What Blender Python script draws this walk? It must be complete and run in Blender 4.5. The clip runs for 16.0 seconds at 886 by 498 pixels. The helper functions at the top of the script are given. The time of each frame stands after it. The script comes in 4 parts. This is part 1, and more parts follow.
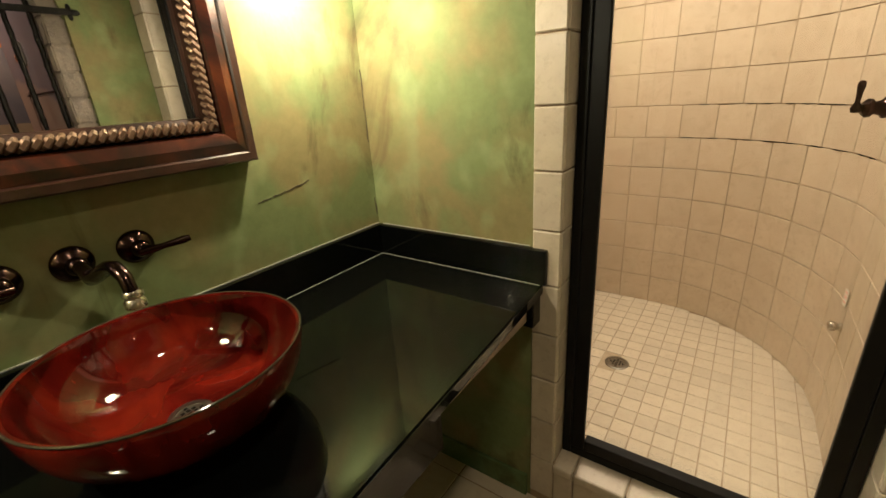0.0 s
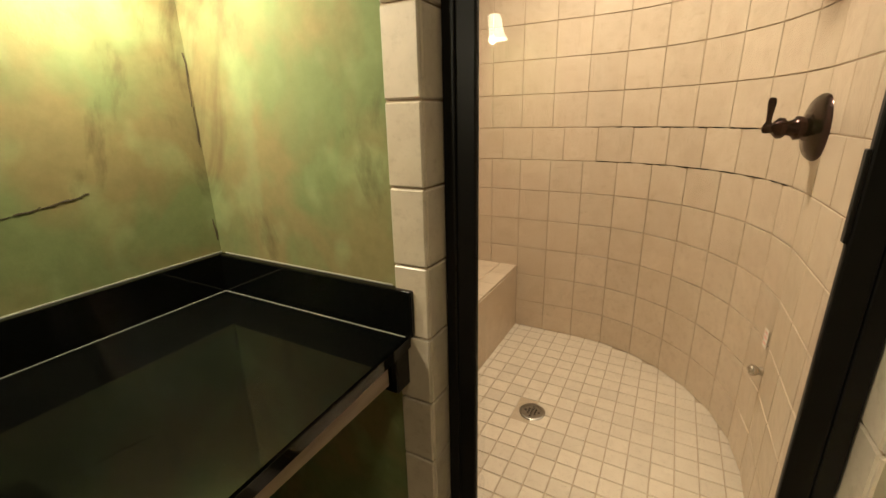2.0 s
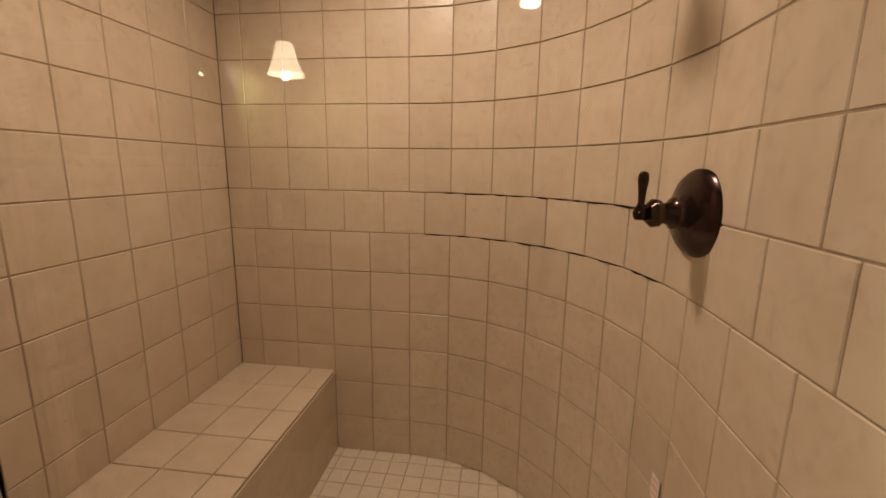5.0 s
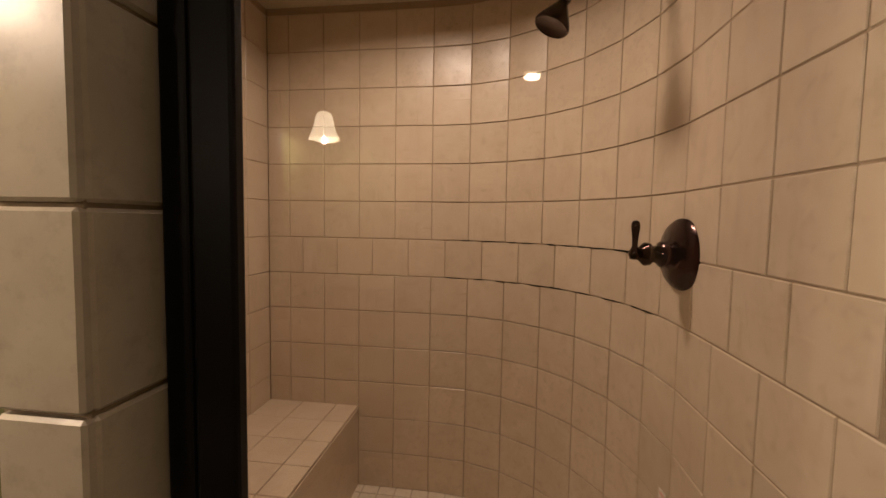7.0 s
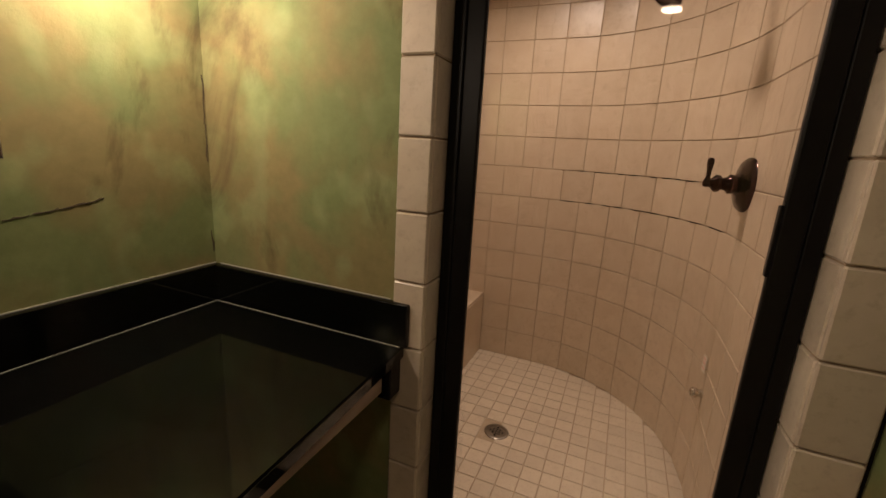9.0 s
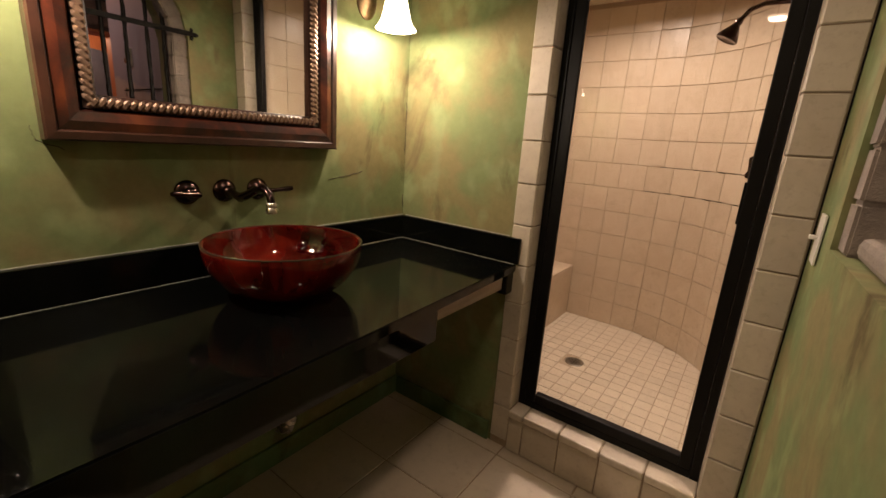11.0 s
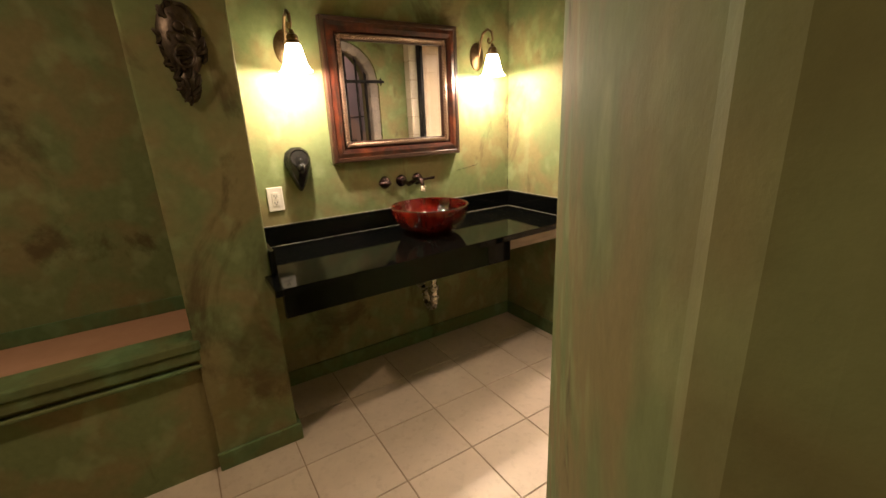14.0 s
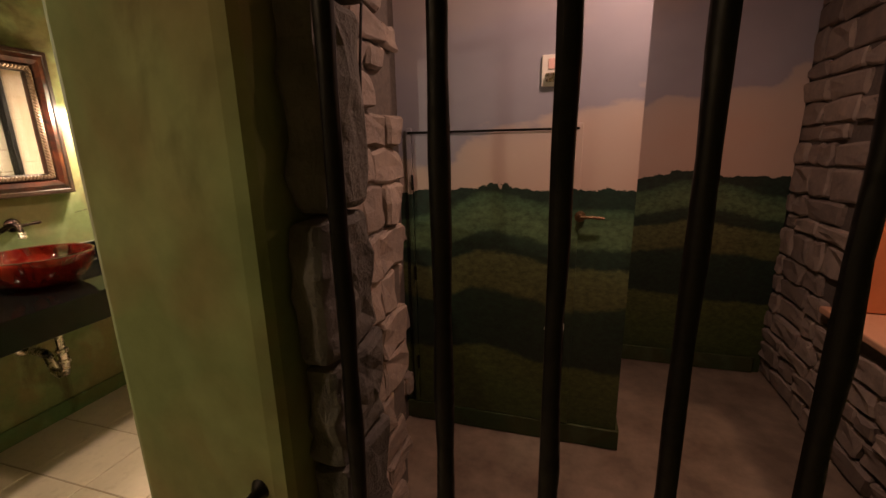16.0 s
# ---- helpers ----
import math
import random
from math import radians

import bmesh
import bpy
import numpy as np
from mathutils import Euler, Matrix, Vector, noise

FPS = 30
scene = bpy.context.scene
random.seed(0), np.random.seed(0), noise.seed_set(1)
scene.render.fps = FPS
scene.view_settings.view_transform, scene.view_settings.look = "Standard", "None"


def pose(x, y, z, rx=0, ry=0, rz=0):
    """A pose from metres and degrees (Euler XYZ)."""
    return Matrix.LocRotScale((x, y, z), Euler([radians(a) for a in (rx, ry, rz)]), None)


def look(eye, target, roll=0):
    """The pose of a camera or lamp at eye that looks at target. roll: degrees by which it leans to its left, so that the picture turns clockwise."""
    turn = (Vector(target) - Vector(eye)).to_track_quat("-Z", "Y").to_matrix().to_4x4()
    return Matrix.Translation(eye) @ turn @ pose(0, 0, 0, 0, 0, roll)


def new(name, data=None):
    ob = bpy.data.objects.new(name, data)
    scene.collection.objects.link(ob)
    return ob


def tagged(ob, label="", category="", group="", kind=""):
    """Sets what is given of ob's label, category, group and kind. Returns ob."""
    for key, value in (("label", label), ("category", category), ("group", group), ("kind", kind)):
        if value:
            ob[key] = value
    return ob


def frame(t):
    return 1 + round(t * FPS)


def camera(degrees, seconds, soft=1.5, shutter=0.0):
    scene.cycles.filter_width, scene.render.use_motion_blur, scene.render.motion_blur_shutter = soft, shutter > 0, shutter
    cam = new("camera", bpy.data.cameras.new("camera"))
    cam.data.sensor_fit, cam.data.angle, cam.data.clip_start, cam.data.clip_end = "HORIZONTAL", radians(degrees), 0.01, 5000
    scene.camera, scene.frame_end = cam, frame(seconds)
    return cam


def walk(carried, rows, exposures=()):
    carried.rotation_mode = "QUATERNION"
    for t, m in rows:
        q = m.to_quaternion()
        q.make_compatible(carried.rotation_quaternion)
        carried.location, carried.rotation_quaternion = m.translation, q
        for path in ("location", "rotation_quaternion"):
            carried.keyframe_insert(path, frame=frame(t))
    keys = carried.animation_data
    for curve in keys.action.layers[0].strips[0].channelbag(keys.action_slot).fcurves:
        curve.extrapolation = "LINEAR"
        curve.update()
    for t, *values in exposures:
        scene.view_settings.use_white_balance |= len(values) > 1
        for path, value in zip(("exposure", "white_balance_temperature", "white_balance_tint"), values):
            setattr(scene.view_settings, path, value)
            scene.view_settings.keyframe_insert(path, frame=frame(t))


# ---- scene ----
cam = camera(93.0, 16.0)
PATH = [
    (0, (-0.11, 0.184, 1.335), (-1.216, 1.699, 0.641), -3.9),
    (0.5, (-0.095, 0.264, 1.313), (-1.198, 1.792, 0.644), -3.6),
    (1, (-0.082, 0.344, 1.289), (-1.14, 1.917, 0.651), -2.8),
    (1.5, (-0.069, 0.434, 1.269), (-1.063, 2.06, 0.661), -2.0),
    (2, (-0.067, 0.528, 1.259), (-0.982, 2.205, 0.665), -1.3),
    (2.5, (-0.068, 0.616, 1.253), (-0.916, 2.337, 0.688), -1.0),
    (3, (-0.074, 0.727, 1.249), (-0.824, 2.503, 0.718), -0.4),
    (3.5, (-0.093, 0.869, 1.254), (-0.674, 2.708, 0.726), 1.2),
    (4, (-0.095, 1.002, 1.272), (-0.552, 2.866, 0.708), 1.3),
    (4.5, (-0.104, 1.086, 1.286), (-0.431, 2.987, 0.756), 1.0),
    (5, (-0.127, 1.119, 1.293), (-0.373, 3.067, 0.915), 0.8),
    (7.5, (-0.17, 0.832, 1.275), (-0.448, 2.808, 1.144), 0.7),
    (8, (-0.159, 0.714, 1.258), (-0.627, 2.63, 0.928), 1.1),
    (8.5, (-0.136, 0.568, 1.25), (-0.763, 2.414, 0.803), 2.4),
    (9, (-0.097, 0.395, 1.268), (-0.844, 2.193, 0.811), 3.3),
    (11.5, (0.276, -0.381, 1.266), (-0.982, 1.074, 0.716), 3.4),
    (12, (0.395, -0.474, 1.279), (-0.999, 0.821, 0.663), 2.4),
    (12.5, (0.541, -0.552, 1.305), (-0.947, 0.63, 0.682), 2.1),
    (13, (0.68, -0.636, 1.343), (-0.857, 0.483, 0.722), 3.3),
    (13.5, (0.875, -0.706, 1.359), (-0.784, 0.228, 0.745), -0.1),
    (14, (1.115, -0.734, 1.405), (-0.512, 0.271, 0.821), -2.5),
    (14.5, (1.306, -0.804, 1.414), (-0.062, 0.572, 0.879), -1.7),
    (15, (1.455, -0.85, 1.439), (0.365, 0.752, 0.941), -0.9),
    (15.5, (1.48, -0.868, 1.42), (0.72, 0.905, 0.957), -0.6),
    (16, (1.488, -0.878, 1.418), (0.939, 0.985, 0.942), -1.1),
]
EXPOSURES = [(0, -0.02, 6000, 0), (3.0, -0.05, 6080, 2), (4.0, -0.38, 6200, 7), (5.0, -0.85, 6400, 15), (6.2, -1.0, 6420, 18), (7.5, -1.12, 6420, 20), (9.0, -1.05, 6350, 20), (10.3, -0.6, 6250, 19),
             (11.5, -0.2, 6120, 19), (12.0, -0.1, 6120, 18), (12.5, 0.15, 6120, 18), (13.5, 0.6, 6180, 17), (14.5, 0.9, 6250, 16), (15.0, 0.75, 6280, 14), (15.5, 0.9, 6320, 13), (16.0, 1.1, 6350, 13)]
walk(cam, [(t, look(eye, target, roll)) for t, eye, target, roll in PATH], EXPOSURES)

# ---- light ----
world = bpy.data.worlds.new("world")
world.use_nodes = True
scene.world = world
world.node_tree.nodes["Background"].inputs[0].default_value = (0.55, 0.5, 0.45, 1)
world.node_tree.nodes["Background"].inputs[1].default_value = 0.02
WARM = (1.0, 0.80, 0.58)


def lamp(name, kind, power, colour, at, aim=None, size=0.05, wide=180):
    d = bpy.data.lights.new(name, kind)
    d.energy, d.color = power, colour
    if kind == "AREA":
        d.shape, d.size, d.spread = "DISK", size, radians(wide)
    else:
        d.shadow_soft_size = size
    ob = new(name, d)
    ob.matrix_world = look(at, aim) if aim else Matrix.Translation(at)
    return ob


SCONCES = (-0.185, 0.945)
for ys in SCONCES:
    lamp("sconce_bulb", "POINT", 20.0, WARM, (-0.965, ys, 1.636), size=0.014)
lamp("shower_downlight", "AREA", 20.0, (1.0, 0.78, 0.59), (-0.48, 2.06, 2.145), (-0.46, 2.04, 0), 0.16, 162)
lamp("cell_downlight", "AREA", 7.4, (1.0, 0.60, 0.46), (1.80, 0.35, 2.41), (1.75, 0.5, 0), 0.14)
# added fill, no fixture: brightens the orange room beyond the opening
lamp("orange_room_lamp", "POINT", 12.0, (1.0, 0.55, 0.32), (3.35, 1.1, 2.1), size=0.06)
lamp("washroom_downlight", "AREA", 3.6, (1.0, 0.78, 0.55), (0.08, 0.35, 2.41), (0.08, 0.35, 0), 0.12, 120)
# added unseen fill, placed to brighten the pier and the partition's end
lamp("hall_downlight", "AREA", 9.0, (1.0, 0.72, 0.44), (0.05, -1.75, 2.41), (0.05, -1.6, 0), 0.14)

# ---- materials ----


def material(name, rough=0.5, metal=0.0, coat=0.0):
    m = bpy.data.materials.new(name)
    m.use_nodes = True
    nt = m.node_tree
    b = nt.nodes["Principled BSDF"]
    b.inputs["Roughness"].default_value, b.inputs["Metallic"].default_value = rough, metal
    b.inputs["Coat Weight"].default_value = coat
    return m, nt, b


def noise_node(nt, scale, detail=4.0, rough=0.55, stretch=None, coord="Position", distort=0.0):
    if coord == "Position":
        src = nt.nodes.new("ShaderNodeNewGeometry").outputs["Position"]
    else:
        src = nt.nodes.new("ShaderNodeTexCoord").outputs["Object"]
    if stretch:
        mp = nt.nodes.new("ShaderNodeMapping")
        mp.inputs["Scale"].default_value = stretch
        nt.links.new(src, mp.inputs["Vector"])
        src = mp.outputs["Vector"]
    n = nt.nodes.new("ShaderNodeTexNoise")
    n.inputs["Scale"].default_value, n.inputs["Detail"].default_value = scale, detail
    n.inputs["Roughness"].default_value, n.inputs["Distortion"].default_value = rough, distort
    nt.links.new(src, n.inputs["Vector"])
    return n.outputs["Fac"]


def ramp(nt, fac, stops):
    r = nt.nodes.new("ShaderNodeValToRGB")
    e = r.color_ramp.elements
    while len(e) < len(stops):
        e.new(0.5)
    for k, (p, c) in zip(e, stops):
        k.position = p
        k.color = (*c, 1) if not isinstance(c, (int, float)) else (c, c, c, 1)
    nt.links.new(fac, r.inputs["Fac"])
    return r.outputs["Color"]


def mix(nt, fac, a, b, mode="MIX"):
    n = nt.nodes.new("ShaderNodeMix")
    n.data_type, n.blend_type = "RGBA", mode
    for sock, v in (("Factor", fac), ("A", a), ("B", b)):
        k = [i for i in n.inputs if i.name == sock and (i.type == "RGBA" if sock != "Factor" else i.type == "VALUE")][0]
        if isinstance(v, bpy.types.NodeSocket):
            nt.links.new(v, k)
        elif sock == "Factor":
            k.default_value = v
        else:
            k.default_value = (*v, 1)
    return [o for o in n.outputs if o.type == "RGBA"][0]


def bump(nt, b, height, strength=0.3, dist=0.002):
    n = nt.nodes.new("ShaderNodeBump")
    n.inputs["Strength"].default_value, n.inputs["Distance"].default_value = strength, dist
    nt.links.new(height, n.inputs["Height"])
    nt.links.new(n.outputs["Normal"], b.inputs["Normal"])


def random_of(nt):
    return nt.nodes.new("ShaderNodeObjectInfo").outputs["Random"]


def plaster(name, green, ochre, stain, rough=0.8):
    m, nt, b = material(name, rough)
    b.inputs["Specular IOR Level"].default_value = 0.12
    big = ramp(nt, noise_node(nt, 4.5, 3, 0.5, distort=0.35), [(0.40, 0.0), (0.58, 1.0)])
    c = mix(nt, big, green, ochre)
    pale = ramp(nt, noise_node(nt, 9.0, 2, 0.45, (1, 1, 0.8)), [(0.54, 0.0), (0.68, 0.5)])
    c = mix(nt, pale, c, tuple(min(1, v * 1.5 + 0.02) for v in green))
    dirt = ramp(nt, noise_node(nt, 2.6, 6, 0.62, (1, 1, 0.6), distort=0.8), [(0.58, 0.0), (0.66, 0.55), (0.74, 0.8)])
    c = mix(nt, dirt, c, stain)
    fine = ramp(nt, noise_node(nt, 38, 4, 0.6), [(0.3, 0.9), (0.7, 1.05)])
    c = mix(nt, 1.0, c, fine, "MULTIPLY")
    nt.links.new(c, b.inputs["Base Color"])
    bump(nt, b, noise_node(nt, 28, 6, 0.6), 0.35, 0.003)
    return m


GREEN = plaster("green_plaster", (0.168, 0.203, 0.086), (0.222, 0.190, 0.086), (0.060, 0.040, 0.020), 0.8)
DARK_TRIM = plaster("dark_green_trim_paint", (0.035, 0.055, 0.022), (0.048, 0.052, 0.020), (0.02, 0.02, 0.01), 0.5)
GREEN_TRIM = plaster("green_trim_paint", (0.10, 0.165, 0.07), (0.13, 0.15, 0.06), (0.05, 0.055, 0.02), 0.4)
CREAM, nt, b = material("cream_ceiling_paint", 0.8)
nt.links.new(mix(nt, noise_node(nt, 6), (0.50, 0.44, 0.30), (0.60, 0.53, 0.38)), b.inputs["Base Color"])


def tile(name, base, alt, speck, rough=0.33, scale=14.0, vary=0.14):
    m, nt, b = material(name, rough)
    c = mix(nt, ramp(nt, noise_node(nt, scale, 5, 0.6), [(0.3, 0.0), (0.7, 1.0)]), base, alt)
    sp = ramp(nt, noise_node(nt, scale * 3, 5, 0.65), [(0.52, 0.0), (0.72, 0.55)])
    c = mix(nt, sp, c, speck)
    v = nt.nodes.new("ShaderNodeMapRange")
    v.inputs["To Min"].default_value, v.inputs["To Max"].default_value = 1 - vary, 1 + vary * 0.4
    nt.links.new(random_of(nt), v.inputs["Value"])
    c = mix(nt, 1.0, c, v.outputs["Result"], "MULTIPLY")
    nt.links.new(c, b.inputs["Base Color"])
    nt.links.new(ramp(nt, noise_node(nt, scale * 1.5), [(0.3, rough - 0.04), (0.7, rough + 0.05)]), b.inputs["Roughness"])
    bump(nt, b, noise_node(nt, scale * 1.6, 5, 0.55), 0.14, 0.002)
    return m


WALL_TILE = tile("beige_wall_tile", (0.60, 0.495, 0.365), (0.53, 0.42, 0.298), (0.40, 0.30, 0.20), vary=0.06)
TRIM_TILE = tile("beige_edge_tile", (0.58, 0.50, 0.39), (0.50, 0.42, 0.32), (0.38, 0.30, 0.22), 0.35)
FLOOR_TILE = tile("beige_floor_tile", (0.60, 0.50, 0.375), (0.53, 0.44, 0.33), (0.42, 0.34, 0.24), 0.38, 8, 0.08)
MOSAIC = tile("cream_mosaic_tile", (0.64, 0.56, 0.44), (0.58, 0.50, 0.385), (0.46, 0.38, 0.28), 0.35, 20, 0.10)


def grainy(name, a, c, scale=40, rough=0.85, strength=0.4, dist=0.003):
    m, nt, b = material(name, rough)
    nt.links.new(mix(nt, ramp(nt, noise_node(nt, scale, 6, 0.65), [(0.35, 0.0), (0.65, 1.0)]), a, c), b.inputs["Base Color"])
    bump(nt, b, noise_node(nt, scale * 1.5, 6, 0.65), strength, dist)
    return m


# tan grout, its colour darkened to hold the shade of recessed joints
GROUT = grainy("shaded_tan_grout", (0.38, 0.285, 0.19), (0.31, 0.23, 0.15), 60)
GROUT_PALE = grainy("pale_tan_grout", (0.46, 0.37, 0.26), (0.40, 0.31, 0.21), 60)
GROUT_DARK = grainy("brown_grout", (0.34, 0.25, 0.165), (0.27, 0.20, 0.13), 60)
PEACH = grainy("peach_paint", (0.52, 0.30, 0.19), (0.46, 0.26, 0.16), 7, 0.6, 0.15)
ORANGE = grainy("orange_plaster", (0.62, 0.25, 0.10), (0.54, 0.20, 0.08), 6, 0.6, 0.2)
CONCRETE = grainy("stained_concrete", (0.12, 0.09, 0.065), (0.23, 0.18, 0.13), 5, 0.45, 0.15)
WHITE, nt, b = material("white_plastic", 0.35)
nt.links.new(mix(nt, noise_node(nt, 30), (0.78, 0.74, 0.66), (0.72, 0.68, 0.60)), b.inputs["Base Color"])
DARK_SLOT, nt, b = material("dark_slot", 0.6)
b.inputs["Base Color"].default_value = (0.008, 0.007, 0.006, 1)
b.inputs["Specular IOR Level"].default_value = 0.05
STICKER, nt, b = material("pink_sticker", 0.5)
nt.links.new(mix(nt, noise_node(nt, 90), (0.75, 0.35, 0.30), (0.8, 0.6, 0.52)), b.inputs["Base Color"])


def stone(name, a, c, d):
    m, nt, b = material(name, 0.85)
    k = mix(nt, ramp(nt, noise_node(nt, 16, 7, 0.65), [(0.3, 0.0), (0.7, 1.0)]), a, c)
    v = nt.nodes.new("ShaderNodeMapRange")
    v.inputs["To Min"].default_value, v.inputs["To Max"].default_value = 0.7, 1.15
    nt.links.new(random_of(nt), v.inputs["Value"])
    k = mix(nt, 1.0, k, v.outputs["Result"], "MULTIPLY")
    k = mix(nt, ramp(nt, noise_node(nt, 55, 5, 0.7), [(0.55, 0.0), (0.75, 0.6)]), k, d)
    nt.links.new(k, b.inputs["Base Color"])
    bump(nt, b, noise_node(nt, 26, 8, 0.7), 0.8, 0.012)
    return m


STONE = stone("brown_grey_stone", (0.30, 0.24, 0.19), (0.20, 0.165, 0.14), (0.11, 0.09, 0.075))
# gate jamb stone: shade of its unlit side is put into the colour
STONE_SHADED = stone("shaded_grey_stone", (0.12, 0.105, 0.088), (0.065, 0.058, 0.05), (0.035, 0.032, 0.028))
MORTAR = grainy("dark_mortar", (0.11, 0.09, 0.075), (0.07, 0.06, 0.05), 50)

GRANITE, nt, b = material("black_granite", 0.1)
b.inputs["Specular IOR Level"].default_value = 0.27
sp = ramp(nt, noise_node(nt, 160, 3, 0.7), [(0.66, 0.0), (0.76, 1.0)])
nt.links.new(mix(nt, sp, (0.0025, 0.0028, 0.0025), (0.022, 0.022, 0.019)), b.inputs["Base Color"])
nt.links.new(ramp(nt, noise_node(nt, 9, 5), [(0.3, 0.04), (0.75, 0.09)]), b.inputs["Roughness"])
CAULK, nt, b = material("pale_caulk", 0.5)
nt.links.new(mix(nt, noise_node(nt, 50), (0.42, 0.41, 0.35), (0.30, 0.30, 0.25)), b.inputs["Base Color"])


def metal(name, a, c, rough, scale=25):
    m, nt, b = material(name, rough, 1.0)
    nt.links.new(mix(nt, noise_node(nt, scale, 4), a, c), b.inputs["Base Color"])
    nt.links.new(ramp(nt, noise_node(nt, scale * 2), [(0.3, rough * 0.7), (0.7, rough * 1.4)]), b.inputs["Roughness"])
    return m


BRONZE = metal("oil_rubbed_bronze", (0.075, 0.042, 0.036), (0.035, 0.023, 0.021), 0.18)
ANTIQUE = metal("antique_bronze", (0.26, 0.17, 0.09), (0.10, 0.065, 0.04), 0.38, 60)
NICKEL = metal("brushed_nickel", (0.62, 0.56, 0.47), (0.48, 0.43, 0.36), 0.26)
DRAIN_METAL = metal("grey_drain_metal", (0.32, 0.29, 0.25), (0.22, 0.20, 0.17), 0.35)
IRON = metal("black_wrought_iron", (0.030, 0.027, 0.025), (0.014, 0.013, 0.012), 0.48, 40)
FRAME_BLACK, nt, b = material("black_door_frame", 0.4)
b.inputs["Specular IOR Level"].default_value = 0.14
nt.links.new(mix(nt, noise_node(nt, 20), (0.004, 0.0035, 0.003), (0.008, 0.007, 0.006)), b.inputs["Base Color"])
CERAMIC, nt, b = material("black_glazed_ceramic", 0.07, 0, 0.0)
nt.links.new(mix(nt, noise_node(nt, 12), (0.006, 0.006, 0.006), (0.012, 0.011, 0.010)), b.inputs["Base Color"])
IRON_CARVED = metal("dark_cast_metal", (0.15, 0.115, 0.085), (0.045, 0.034, 0.026), 0.42, 70)

WOOD, nt, b = material("red_brown_wood", 0.3, 0, 0.25)
grain = noise_node(nt, 7, 6, 0.6, (1.0, 1.0, 1.0), distort=2.0)
c = ramp(nt, grain, [(0.36, (0.012, 0.004, 0.003)), (0.54, (0.060, 0.013, 0.006)), (0.74, (0.13, 0.032, 0.010))])
nt.links.new(c, b.inputs["Base Color"])
bump(nt, b, noise_node(nt, 60, 4), 0.15, 0.001)
WOOD_DARK, nt, b = material("dark_stained_wood", 0.32, 0, 0.2)
nt.links.new(ramp(nt, noise_node(nt, 12, 6, 0.6), [(0.3, (0.016, 0.007, 0.005)), (0.7, (0.06, 0.022, 0.013))]), b.inputs["Base Color"])
ROPE, nt, b = material("bronzed_rope_moulding", 0.3, 0.55)
nt.links.new(mix(nt, noise_node(nt, 60), (0.34, 0.22, 0.15), (0.10, 0.055, 0.035)), b.inputs["Base Color"])
SKIRT_WOOD, nt, b = material("grey_plywood", 0.6)
nt.links.new(ramp(nt, noise_node(nt, 6, 5, 0.6, (8, 1, 8)), [(0.3, (0.22, 0.16, 0.11)), (0.7, (0.33, 0.25, 0.18))]), b.inputs["Base Color"])

MIRROR, nt, b = material("mirror_silver", 0.015, 1.0)
b.inputs["Base Color"].default_value = (0.86, 0.87, 0.85, 1)
GLASS, nt, b = material("clear_glass", 0.0)
b.inputs["Base Color"].default_value = (0.97, 0.99, 0.98, 1)
b.inputs["Transmission Weight"].default_value, b.inputs["IOR"].default_value = 1.0, 1.48
BOWL, nt, b = material("red_swirled_glass", 0.05, 0, 0.6)
sw = noise_node(nt, 5.5, 4, 0.5, (1.0, 1.0, 0.35), distort=1.6)
nt.links.new(ramp(nt, sw, [(0.30, (0.035, 0.002, 0.002)), (0.50, (0.14, 0.007, 0.004)), (0.66, (0.24, 0.018, 0.007)), (0.84, (0.33, 0.075, 0.022))]), b.inputs["Base Color"])
b.inputs["Transmission Weight"].default_value, b.inputs["IOR"].default_value = 0.30, 1.35
RIM, nt, b = material("pale_green_glass_edge", 0.1)
b.inputs["Base Color"].default_value = (0.05, 0.04, 0.025, 1)
SHADE, nt, b = material("glowing_frosted_glass", 0.3)
b.inputs["Base Color"].default_value = (0.9, 0.85, 0.72, 1)
b.inputs["Emission Color"].default_value = (1.0, 0.80, 0.50, 1)
b.inputs["Emission Strength"].default_value = 16.0
LAMP_LENS, nt, b = material("downlight_lens", 0.3)
b.inputs["Emission Color"].default_value = (1.0, 0.78, 0.5, 1)
b.inputs["Emission Strength"].default_value = 6.0

# painted landscape: cloudy dusk sky over hedged green fields
MURAL, nt, b = material("painted_landscape", 0.42)
pos = nt.nodes.new("ShaderNodeNewGeometry").outputs["Position"]
sep = nt.nodes.new("ShaderNodeSeparateXYZ")
nt.links.new(pos, sep.inputs[0])


def math_node(op, a, c):
    n = nt.nodes.new("ShaderNodeMath")
    n.operation = op
    for k, v in enumerate((a, c)):
        if isinstance(v, bpy.types.NodeSocket):
            nt.links.new(v, n.inputs[k])
        else:
            n.inputs[k].default_value = v
    return n.outputs[0]


